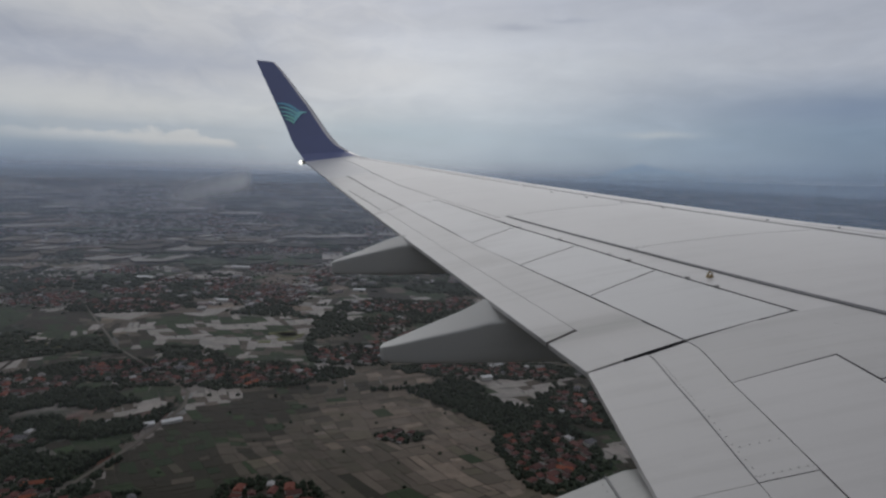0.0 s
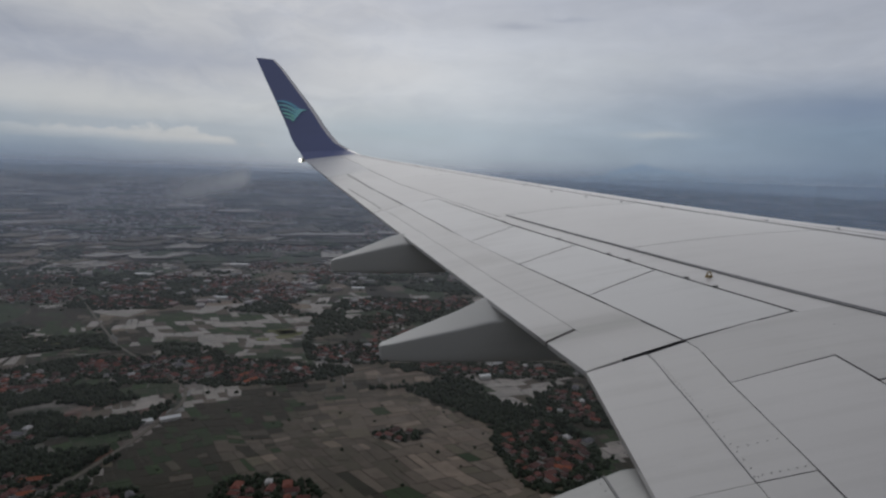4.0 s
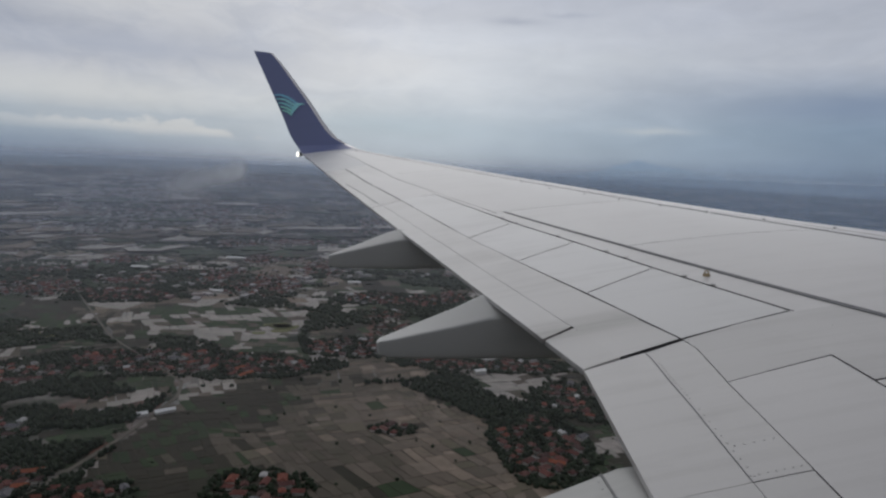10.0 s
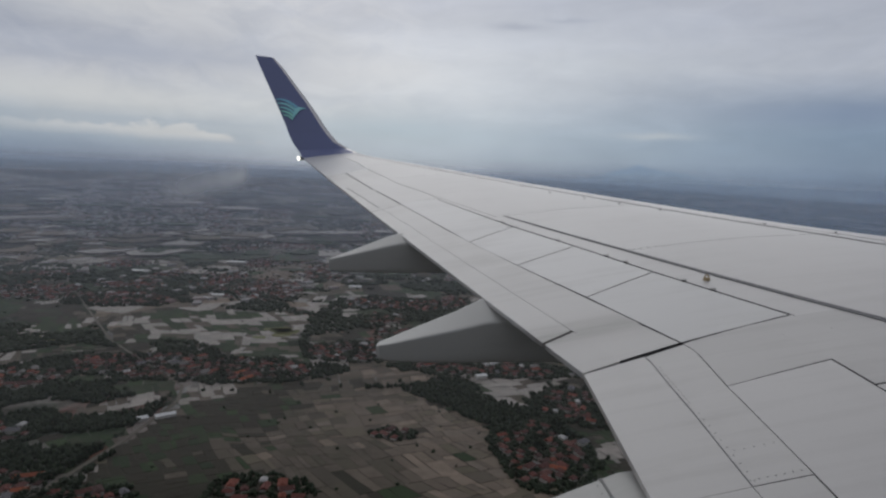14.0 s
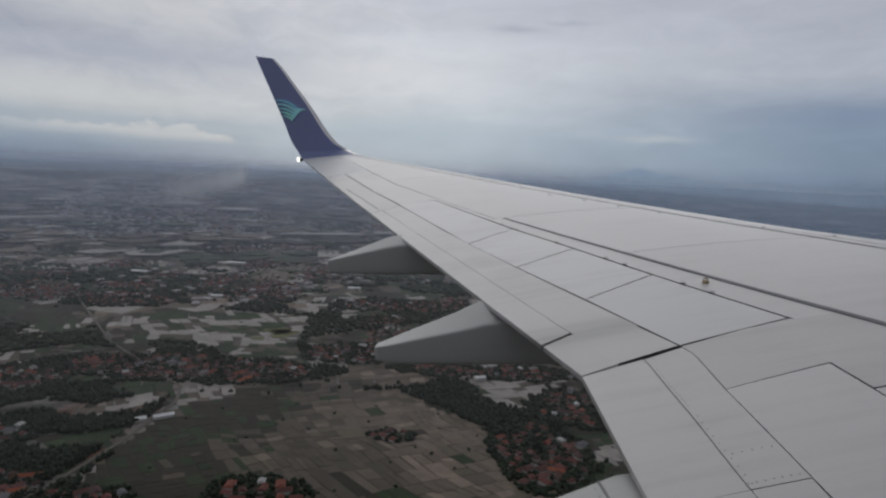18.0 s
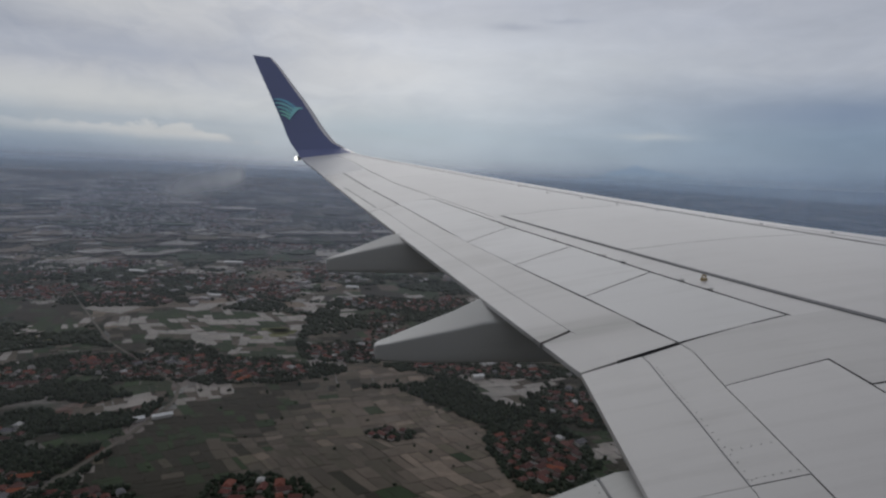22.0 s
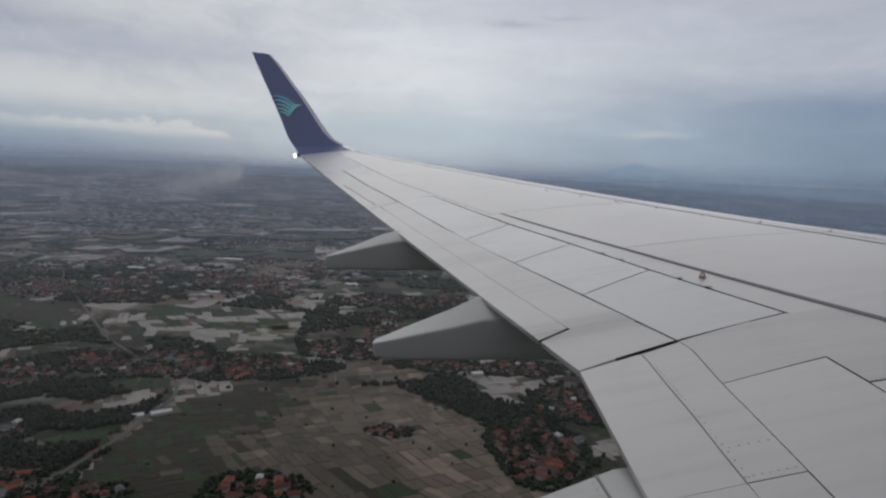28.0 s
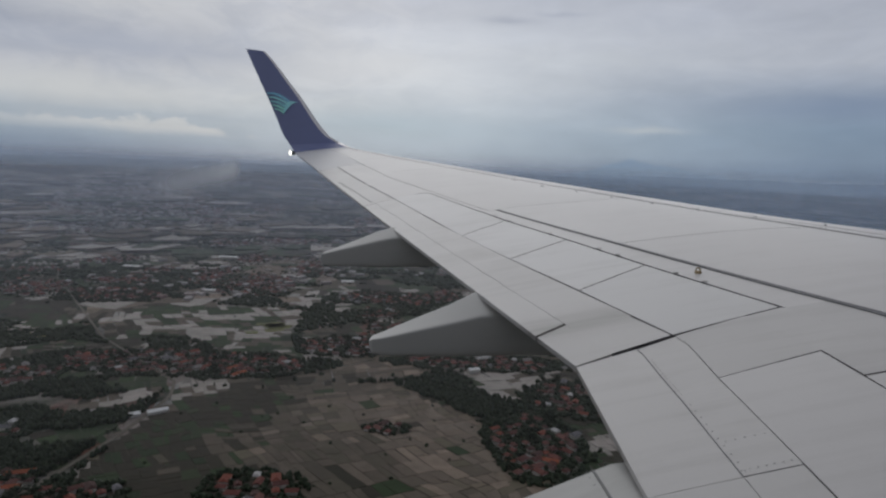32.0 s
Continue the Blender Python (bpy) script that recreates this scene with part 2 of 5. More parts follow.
BRASS = paint("yellow_brown_metal", (.42, .32, .17), 0.5, 0.4, 0.4, (.1, .06, .03))
STEEL = paint("dark_fastener", (.22, .22, .22), 0.5, 0.3, 0.3, (.05, .05, .05))
TEALS = [paint("teal_paint_%s" % n, tuple(min(.9, 1.25 * q + .03) for q in c), 0.4, 0.05, coat=0.6) for n, c in
         (("light", (.27, .66, .70)), ("mid", (.22, .60, .64)), ("deep", (.14, .50, .58)), ("green", (.27, .70, .62)), ("blue", (.17, .48, .64)))]


def lamp_glass():
    m, g, b = shader("lit_lamp_glass", 0.2)
    g.put(b.inputs["Base Color"], (.9, .9, .85))
    g.put(b.inputs["Emission Color"], (1.0, .95, .85))
    b.inputs["Emission Strength"].default_value = 2.2
    return m


LAMP = lamp_glass()


def leafy(name, a, c):
    m, g, b = shader(name, 0.75, 0, 0.25)
    info = g.n("ShaderNodeObjectInfo")
    isle = g.n("ShaderNodeNewGeometry")
    r = g.math("FRACT", g.math("ADD", info.outputs["Random"], isle.outputs["Random Per Island"]))
    k = g.noise(g.coord("Object"), 0.35, 5, 0.65)
    g.put(b.inputs["Base Color"], g.mix(g.ramp(k, [(.35, 0.0), (.65, 1.0)]), g.mix(r, a, c), tuple(0.55 * q for q in a)))
    bump(g, b, g.noise(g.coord("Object"), 1.5, 4, 0.6), 0.8, 0.6)
    return m


LEAF = leafy("dark_foliage", (.024, .036, .018), (.041, .057, .028))
BARK = leafy("bark", (.10, .075, .05), (.16, .12, .09))


def roofing():
    m, g, b = shader("clay_roof_tile", 0.85, 0, 0.2)
    info = g.n("ShaderNodeObjectInfo")
    isle = g.n("ShaderNodeNewGeometry")
    r = g.math("FRACT", g.math("ADD", info.outputs["Random"], isle.outputs["Random Per Island"]))
    c = g.ramp(r, [(0.0, (.165, .057, .046)), (.20, (.115, .048, .041)), (.38, (.235, .072, .048)), (.50, (.085, .047, .042)),
                   (.70, (.17, .076, .064)), (.86, (.26, .25, .24)), (.92, (.16, .16, .17)), (.96, (.56, .55, .54))], "CONSTANT")
    k = g.noise(g.coord("Object"), 0.8, 5, 0.7)
    g.put(b.inputs["Base Color"], g.mix(g.math("MULTIPLY", k, 0.5), c, (.07, .05, .045)))
    wave = g.n("ShaderNodeTexWave")
    wave.inputs["Scale"].default_value = 1.2
    g.put(wave.inputs["Vector"], g.coord("Object"))
    bump(g, b, wave.outputs["Fac"], 0.5, 0.08)
    return m


ROOF = roofing()


def plain(name, a, c, rough=0.85, scale=0.2, spec=0.3):
    m, g, b = shader(name, rough, 0, spec)
    v = g.coord("Object")
    k = g.noise(v, scale, 6, 0.65)
    info = g.n("ShaderNodeObjectInfo")
    g.put(b.inputs["Base Color"], g.mix(g.math("FRACT", g.math("ADD", g.math("MULTIPLY", k, 0.8), g.math("MULTIPLY", info.outputs["Random"], 0.3))), a, c))
    bump(g, b, g.noise(v, scale * 8, 4, 0.6), 0.4, 0.1)
    return m


WALL = plain("lime_washed_wall", (.42, .40, .37), (.58, .55, .50))
CLAY = plain("orange_clay_roof", (.30, .085, .040), (.20, .065, .038), 0.85, 0.4)
SHED = plain("white_sheet_roof", (.62, .62, .60), (.72, .71, .70), 0.5)
ROAD = plain("worn_road", (.10, .088, .072), (.16, .145, .12), 0.9, 0.05)


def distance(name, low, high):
    """Mountains beyond the haze: a flat glow with the haze's blue in its colour."""
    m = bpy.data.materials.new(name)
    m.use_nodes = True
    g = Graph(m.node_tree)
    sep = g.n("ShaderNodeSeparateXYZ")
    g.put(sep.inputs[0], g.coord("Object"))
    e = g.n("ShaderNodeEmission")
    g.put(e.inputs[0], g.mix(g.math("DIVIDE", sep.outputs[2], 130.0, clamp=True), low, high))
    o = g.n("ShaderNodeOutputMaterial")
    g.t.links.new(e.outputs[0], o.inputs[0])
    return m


HILL = distance("far_haze_glow", (.265, .335, .420), (.225, .300, .405))


def field_material(name, stops, rough=0.85, spec=0.3, grain=0.05, blur=0.8):
    m, g, b = shader(name, rough, 0, spec)
    info = g.n("ShaderNodeObjectInfo")
    isle = g.n("ShaderNodeNewGeometry")
    r = g.math("FRACT", g.math("ADD", info.outputs["Random"], isle.outputs["Random Per Island"]))
    c = g.ramp(r, stops)
    v = g.n("ShaderNodeNewGeometry").outputs["Position"]
    wide = g.ramp(g.noise(v, .0065, 3, 0.6), [(.36, 0.0), (.62, 1.0)])
    mean = tuple(.9 * sum(q[1][i] for q in stops) / len(stops) for i in range(3))
    c = g.mix(g.math("MULTIPLY", wide, blur), c, mean)
    k = g.noise(v, grain, 6, 0.7)
    rows_ = g.noise(g.coord("Object", (.25, 1.1, 1.0)), 0.35, 3, 0.6)
    c = g.mix(g.math("MULTIPLY", g.ramp(k, [(.35, 0.0), (.70, 1.0)]), 0.55), c, tuple(.45 * q for q in mean))
    c = g.mix(g.math("MULTIPLY", rows_, 0.22), c, tuple(1.7 * q for q in mean))
    g.put(b.inputs["Base Color"], c)
    return m


DRY = field_material("dry_paddy_soil", [(0, (0.073, 0.064, 0.047)), (.2, (0.154, 0.119, 0.094)), (.38, (0.094, 0.087, 0.054)), (.5, (0.211, 0.159, 0.121)), (.62, (0.103, 0.081, 0.063)),
                                        (.78, (0.169, 0.137, 0.110)), (.9, (0.276, 0.210, 0.163)), (1.0, (0.114, 0.097, 0.073))], blur=.25)
BROWN = field_material("stubble_soil", [(0, (0.056, 0.046, 0.035)), (.25, (0.103, 0.082, 0.063)), (.45, (0.063, 0.058, 0.037)), (.7, (0.127, 0.103, 0.082)), (.85, (0.078, 0.067, 0.045)), (1.0, (0.109, 0.087, 0.070))], blur=.35)
PALEROOF = field_material("town_roof", [(0, (.34, .33, .33)), (.35, (.22, .20, .19)), (.6, (.48, .47, .46)), (.8, (.18, .10, .09)), (1.0, (.56, .55, .54))], blur=0.0)
LIME = field_material("young_rice", [(0, (.12, .125, .045)), (.5, (.17, .165, .07)), (1.0, (.08, .10, .04))], blur=.2)
OLIVE = field_material("olive_paddy", [(0, (0.022, 0.018, 0.011)), (.3, (0.032, 0.027, 0.016)), (.6, (0.023, 0.023, 0.012)), (.85, (0.041, 0.035, 0.023)), (1.0, (0.026, 0.023, 0.014))], blur=.35)
SOIL = field_material("bare_soil", [(0, (0.038, 0.031, 0.022)), (1.0, (0.053, 0.043, 0.031))], grain=.03)
GREEN = field_material("green_paddy", [(0, (0.010, 0.021, 0.008)), (.25, (0.020, 0.043, 0.011)), (.45, (0.033, 0.042, 0.020)), (.65, (0.014, 0.036, 0.009)), (.8, (0.031, 0.060, 0.016)), (1.0, (0.044, 0.045, 0.028))], blur=.4)
# pale stops: sky mirrored by the water, put into the base colour
WET = field_material("sky_pale_flooded_paddy", [(0, (0.234, 0.201, 0.180)), (.15, (0.103, 0.096, 0.078)), (.28, (0.179, 0.154, 0.134)), (.45, (0.261, 0.226, 0.202)), (.65, (0.151, 0.134, 0.107)), (.8, (0.285, 0.245, 0.219)), (1.0, (0.197, 0.168, 0.148))], 0.5, 0.4, blur=0.55)


def land():
    """Country too far to build piece by piece: woods, plots, flooded ground and roofs."""
    m, g, b = shader("far_country", 0.9, 0, 0.2)
    v = g.coord("Object")
    big = g.noise(v, 0.0022, 5, 0.6)
    cell = g.n("ShaderNodeTexVoronoi")
    g.put(cell.inputs["Vector"], g.coord("Object", (1.0, 0.62, 0.0)))
    cell.inputs["Scale"].default_value = 0.013
    cell.inputs["Randomness"].default_value = 0.9
    split = g.n("ShaderNodeSeparateColor")
    g.put(split.inputs[0], cell.outputs["Color"])
    pick = g.math("ADD", g.math("MULTIPLY", split.outputs[0], 0.62), g.math("MULTIPLY", big, 0.45))
    c = g.ramp(pick, [(0.0, (.014, .022, .012)), (.30, (.018, .028, .015)), (.42, (.032, .042, .022)), (.52, (.020, .030, .017)), (.60, (.060, .054, .042)),
                      (.70, (.040, .045, .032)), (.76, (.15, .145, .135)), (.84, (.27, .265, .255)), (1.0, (.36, .35, .34))], "CONSTANT")
    speck = g.n("ShaderNodeTexVoronoi")
    g.put(speck.inputs["Vector"], g.coord("Object", (1.0, 0.7, 0.0)))
    speck.inputs["Scale"].default_value = 0.032
    tint = g.n("ShaderNodeSeparateColor")
    g.put(tint.inputs[0], speck.outputs["Color"])
    town = g.ramp(g.noise(g.coord("Object", (1.0, 1.0, 0.0)), 0.0042, 4, 0.6, 0.5), [(.49, 0.0), (.56, 1.0)])
    roofs = g.ramp(tint.outputs[0], [(0.0, (.03, .038, .025)), (.45, (.17, .065, .05)), (.62, (.11, .05, .042)), (.76, (.03, .036, .025)), (.90, (.45, .44, .43)), (.96, (.20, .075, .05))], "CONSTANT")
    c = g.mix(g.math("MULTIPLY", town, 0.6), c, roofs)
    grain = g.noise(v, 0.06, 6, 0.7)
    c = g.mix(g.math("MULTIPLY", g.ramp(grain, [(.40, 0.0), (.62, 1.0)]), 0.6), c, (.018, .026, .016))
    flats = g.ramp(g.noise(g.coord("Object", (0.6, 1.0, 0.0)), 0.0042, 6, 0.62, 0.6), [(.50, 0.0), (.60, 1.0)])
    c = g.mix(g.math("MULTIPLY", flats, 0.6), c, (.30, .27, .25))
    g.put(b.inputs["Base Color"], c)
    return m


LAND = land()


def airy(name, colour, build):
    """Thin water vapour or smoke: mostly clear, the rest scatters daylight."""
    m = bpy.data.materials.new(name)
    m.use_nodes = True
    g = Graph(m.node_tree)
    clear = g.n("ShaderNodeBsdfTransparent")
    front, back = g.n("ShaderNodeBsdfDiffuse"), g.n("ShaderNodeBsdfTranslucent")
    g.put(front.inputs[0], colour)
    g.put(back.inputs[0], colour)
    half = g.n("ShaderNodeMixShader")
    half.inputs[0].default_value = 0.5
    g.t.links.new(front.outputs[0], half.inputs[1])
    g.t.links.new(back.outputs[0], half.inputs[2])
    mixer = g.n("ShaderNodeMixShader")
    g.put(mixer.inputs[0], build(g))
    g.t.links.new(clear.outputs[0], mixer.inputs[1])
    g.t.links.new(half.outputs[0], mixer.inputs[2])
    o = g.n("ShaderNodeOutputMaterial")
    g.t.links.new(mixer.outputs[0], o.inputs[0])
    return m


# ---- building helpers ----
def mesh_of(name, verts, faces, mat, smooth=False):
    me = bpy.data.meshes.new(name)
    me.from_pydata([tuple(map(float, v)) for v in verts], [], [tuple(map(int, f)) for f in faces])
    for m in (mat if isinstance(mat, list) else [mat]):
        me.materials.append(m)
    if smooth:
        me.polygons.foreach_set("use_smooth", [True] * len(me.polygons))
    me.update()
    return me


def under(name, me, parent, label=""):
    ob = new(name, me)
    ob.parent = parent
    return tagged(ob, label) if label else ob


def part(name, bm, mat, parent, label="", smooth=False):
    me = bpy.data.meshes.new(name)
    bmesh.ops.recalc_face_normals(bm, faces=bm.faces)
    for e in bm.edges:
        if len(e.link_faces) == 2 and e.calc_face_angle(0.0) > 0.6:
            e.smooth = False
    bm.to_mesh(me)
    bm.free()
    for m in (mat if isinstance(mat, list) else [mat]):
        me.materials.append(m)
    if smooth:
        me.polygons.foreach_set("use_smooth", [True] * len(me.polygons))
    return under(name, me, parent, label)


def loft(rings, cap=True):
    """A closed tube through rings of equal length."""
    bm = bmesh.new()
    vs = [[bm.verts.new(p) for p in r] for r in rings]
    n = len(rings[0])
    for a, b in zip(vs, vs[1:]):
        for i in range(n):
            j = (i + 1) % n
            bm.faces.new((a[i], a[j], b[j], b[i]))
    if cap:
        bm.faces.new(vs[0])
        bm.faces.new(vs[-1])
    return bm


def rod(bm, a, b, r0, r1, n=8):
    a, b = Vector(a), Vector(b)
    q = (b - a).to_track_quat("Z", "Y").to_matrix().to_4x4()
    bmesh.ops.create_cone(bm, cap_ends=True, segments=n, radius1=r0, radius2=r1, depth=(b - a).length,
                          matrix=Matrix.Translation((a + b) / 2) @ q)


# ---- the wing's shape ----
ROOT, TIP, KINK = 1.88, 17.15, 5.196
SWEEP, CK, CT = 0.5414, 4.391, 1.386


def chord(y):
    le = -SWEEP * (y - ROOT)
    xk, xt = -SWEEP * (KINK - ROOT) - CK, -SWEEP * (TIP - ROOT) - CT
    te = xk + (xt - xk) * (y - KINK) / (TIP - KINK) if y > KINK else xk - 0.0379 * (KINK - y)
    return le, te


def bow(y):
    """Bends the leading edge to fit its outline from the camera."""
    return float(np.interp(y, (5.0, 6.2, 7.07, 7.7, 8.6, 9.6, 11.1, 13.2, 15.5), (.10, .16, .12, -.03, -.07, -.07, -.03, .03, .0)))


def surf(u, y, drop=0.0):
    """The upper skin at the part u of the chord and y out from the keel line."""
    le, te = chord(y)
    c, s = le - te, (y - ROOT) / (TIP - ROOT)
    z = 0.10551 * (y - ROOT) + 0.2312 * s * s
    z += c * 0.13 * math.sqrt(max(u, 0)) * (1 - u) + (0.4 - u) * c * math.tan(radians(2.0 * (1 - s)))
    return Vector((le - u * c + bow(y) * max(0.0, 1 - u / .28), y, z - drop))


def belly(u, y):
    le, te = chord(y)
    c, s = le - te, (y - ROOT) / (TIP - ROOT)
    z = 0.10551 * (y - ROOT) + 0.2312 * s * s
    z += -c * 0.11 * math.sqrt(max(u, 0)) * (1 - u) ** 1.4 - 0.012 * (u > 0) + (0.4 - u) * c * math.tan(radians(2.0 * (1 - s)))
    return Vector((le - u * c + bow(y) * max(0.0, 1 - u / .28), y, z))


def at(table, y):
    ys, us = zip(*table)
    return float(np.interp(y, ys, us))


HINGE = ((2.0, .745), (4.6, .747), (5.0, .679), (5.44, .679), (6.46, .690), (7.37, .695), (8.32, .707), (10.3, .705), (12.0, .74), (13.8, .77), (16.6, .80))
REAR = ((2.0, .895), (4.11, .880), (4.80, .867), (5.32, .853), (6.19, .856), (7.10, .865), (8.01, .871), (9.1, .869), (10.34, .858), (11.9, .856), (13.7, .832), (16.6, .82))
SEAM = ((2.0, .545), (5.2, .608), (5.69, .617), (6.51, .629), (7.08, .636), (7.78, .646), (8.79, .658))
LATCH = ((8.79, .684), (10.24, .686), (11.9, .689), (13.5, .64), (15.5, .53), (16.6, .50))
SLAT = 0.165

airliner = tagged(new("airliner"), "white airliner in flight with a blue-tipped swept wing", "airplane")
airliner.matrix_world = AIR


def wing_core():
    rings = []
    top = [0, .004, .015, .04, .08, .15, .25, .4, .55, .7, .85, .93, .985]
    for y in np.linspace(1.6, 16.62, 46):
        up = [surf(u, y, 0.016 * min(1, u * 20)) for u in top]
        low = [belly(u, y) for u in reversed(top[1:])]
        rings.append(up + low)
    return part("wing", loft(rings), SEAL, airliner, "swept white wing with dark panel joints")


wing = wing_core()


def panel(name, corners, mat, label="", gap=0.007, lift=0.0, thick=0.02, parent=None, nu=8, ny=10, fore=None, aft=None):
    """A sheet of the skin. Corners in (u, y): fore inner, fore outer, aft outer, aft inner; gap: half the joint to each neighbour
    (one number, or fore, outer, aft, inner); fore and aft: tables that an edge follows instead of a straight line."""
    gf, go, ga, gi = gap if isinstance(gap, tuple) else (gap,) * 4
    (u00, y00), (u01, y01), (u11, y11), (u10, y10) = corners
    c = chord((y00 + y01) / 2)
    c = c[0] - c[1]
    e = 0.05
    ss = [0, e / nu] + [k / nu for k in range(1, nu)] + [1 - e / nu, 1]
    tt = [0, e / ny] + [k / ny for k in range(1, ny)] + [1 - e / ny, 1]
    verts, faces = [], []
    width, depth = abs(y01 - y00), abs(u10 - u00) * c

    def point(s, t, drop):
        s2 = (gf + s * (depth - gf - ga)) / depth
        t2 = (gi + t * (width - gi - go)) / width
        y = (y00 * (1 - s2) + y10 * s2) * (1 - t2) + (y01 * (1 - s2) + y11 * s2) * t2
        uf = at(fore, y) if fore else u00 * (1 - t2) + u01 * t2
        ua = at(aft, y) if aft else u10 * (1 - t2) + u11 * t2
        u = uf * (1 - s2) + ua * s2
        return surf(u, y, drop - lift * s2)

    for s in ss:
        for t in tt:
            verts.append(point(s, t, 0.0))
    n = len(tt)
    for i in range(len(ss) - 1):
        for j in range(n - 1):
            faces.append((i * n + j, i * n + j + 1, (i + 1) * n + j + 1, (i + 1) * n + j))
    flat = len(faces)
    edge = [(0, t) for t in tt] + [(s, 1) for s in ss[1:]] + [(1, t) for t in tt[-2::-1]] + [(s, 0) for s in ss[-2:0:-1]]
    k0 = len(verts)
    for s, t in edge:
        verts += [point(s, t, 0.0), point(s, t, thick)]
    m = len(edge)
    for i in range(m):
        j = (i + 1) % m
        faces.append((k0 + 2 * i, k0 + 2 * i + 1, k0 + 2 * j + 1, k0 + 2 * j))
    faces.append(tuple(k0 + 2 * i + 1 for i in range(m)))
    me = mesh_of(name, verts, faces, [mat, SEAL])
    me.polygons.foreach_set("material_index", [0 if i < flat or thick >= .03 else 1 for i in range(len(me.polygons))])
    me.polygons.foreach_set("use_smooth", [i < flat for i in range(len(me.polygons))])
    return under(name, me, parent or wing, label)


def skins():
    cuts = [1.7, 5.15, 7.05, 8.82]
    for a, b in zip(cuts, cuts[1:]):
        panel("skin_panel", ((SLAT, a), (SLAT, b), (at(SEAM, b), b), (at(SEAM, a), a)), WHITE, gap=(.016, .0025, .0066 if b > 8 else .0120, .0025), ny=14, nu=12)
    for a, b in zip((8.82, 12.4), (12.4, 16.55)):
        panel("skin_panel", ((SLAT, a), (SLAT, b), (at(LATCH, b), b), (at(LATCH, a), a)), WHITE, gap=(.014, .0025, .0035, .0025), ny=18, nu=12, aft=LATCH)
    # fixed strip between the grey seal and the spoilers
    cuts = [5.42, 6.46, 7.37, 8.32, 8.82]
    for a, b in zip(cuts, cuts[1:]):
        panel("hinge_strip", ((at(SEAM, a), a), (at(SEAM, b), b), (at(HINGE, b), b), (at(HINGE, a), a)), WHITE, gap=(.0066 if a > 7.2 else .0120, .0, .009, .0))
    cuts = [8.82, 10.28, 12.0, 13.70]
    for a, b in zip(cuts, cuts[1:]):
        panel("hinge_strip", ((at(LATCH, a), a), (at(LATCH, b), b), (at(HINGE, b), b), (at(HINGE, a), a)), WHITE, gap=(.0035, .0, .005 if a < 10 else 0, .0), fore=LATCH)
    # outboard of the spoilers, ahead of the aileron
    cuts = [10.31, 12.0, 13.70]
    for a, b in zip(cuts, cuts[1:]):
        panel("skin_panel", ((at(HINGE, a), a), (at(HINGE, b), b), (at(REAR, b), b), (at(REAR, a), a)), WHITE, gap=(.0, .0, .006, .0))
    panel("tip_skin", ((at(LATCH, 13.70), 13.70), (at(LATCH, 16.55), 16.55), (1.0, 16.55), (1.0, 13.70)), TIPW, gap=(.0035, .0, .0, .003), ny=14, fore=LATCH)
    # inboard fixed panels
    panel("skin_panel", ((at(SEAM, 4.59), 4.59), (at(SEAM, 4.88), 4.88), (.740, 4.88), (.7451, 4.59)), WORN, gap=(.0125, .0, .008, .006))
    panel("skin_panel", ((at(SEAM, 4.88), 4.88), (at(SEAM, 5.42), 5.42), (.679, 5.42), (.679, 4.88)), WORN, gap=(.0125, .0, .0, .0))
    panel("skin_panel", ((.679, 4.88), (.679, 5.433), (.739, 5.394), (.739, 4.88)), WORN, gap=(.0, .0, .0, .0))
    panel("skin_panel", ((.739, 4.88), (.739, 5.40), (.853, 5.31), (.867, 4.80)), WORN, gap=(.0, .0, .003, .0))
    panel("skin_panel", ((at(SEAM, 1.7), 1.7), (at(SEAM, 4.59), 4.59), (.7451, 4.59), (.796, 1.7)), WHITE, gap=(.0125, .006, .008, .0), ny=14)
    panel("skin_panel", ((.7959, 1.7), (.7836, 2.4), (.9067, 2.4), (.917, 1.7)), WHITE, gap=(.003, .006, .008, .0))
    # the grey rubber strip itself, lying in its joint
    verts, faces = [], []
    ys = np.linspace(1.7, 8.82, 60)
    for y in ys:
        le, te = chord(y)
        w = float(np.interp(y, (4.5, 6.5, 8.8), (.0255, .0195, .0105))) / (le - te)
        for du, dz in ((-w, -0.0015), (w, -0.0015)):
            verts.append(surf(at(SEAM, y) + du, y, dz))
    for i in range(len(ys) - 1):
        faces.append((2 * i, 2 * i + 1, 2 * i + 3, 2 * i + 2))
    me = mesh_of("seal_strip", verts, faces, STRIPE)
    ob = under("seal_strip", me, wing, "dark grey rubber seal strip")
    solid = ob.modifiers.new("thick", "SOLIDIFY")
    solid.thickness = 0.003


skins()


def slat(y0, y1):
    us = [0.30, .16, .07, .02, .004]
    rings = []
    for y in np.linspace(y0 + .004, y1 - .004, 16):
        le, te = chord(y)
        c = le - te
        low = [belly(u, y) - Vector((0, 0, .004)) for u in (.10, .05, .02, .004)]
        nose = [surf(0, y) + Vector((.006, 0, 0))]
        up = [surf(u, y, -0.0) for u in (.004, .015, .03, .05, .07, .09, .12, .145, SLAT - .006 / c)]
        inner = [surf(u, y, .014) for u in (SLAT - .007 / c, .06, .015)] + [belly(u, y) + Vector((0, 0, .012)) for u in (.02, .09)]
        rings.append(low + nose + up + inner)
    bm = loft(rings)
    ob = part("slat", bm, EDGE, wing, "pale polished leading-edge slat", smooth=False)
    me = ob.data
    me.polygons.foreach_set("use_smooth", [True] * len(me.polygons))
    return ob


SLATS = ((2.0, 5.2), (5.2, 8.0), (8.0, 10.9), (10.9, 13.7), (13.7, 16.6))
for y0, y1 in SLATS:
    slat(y0, y1)

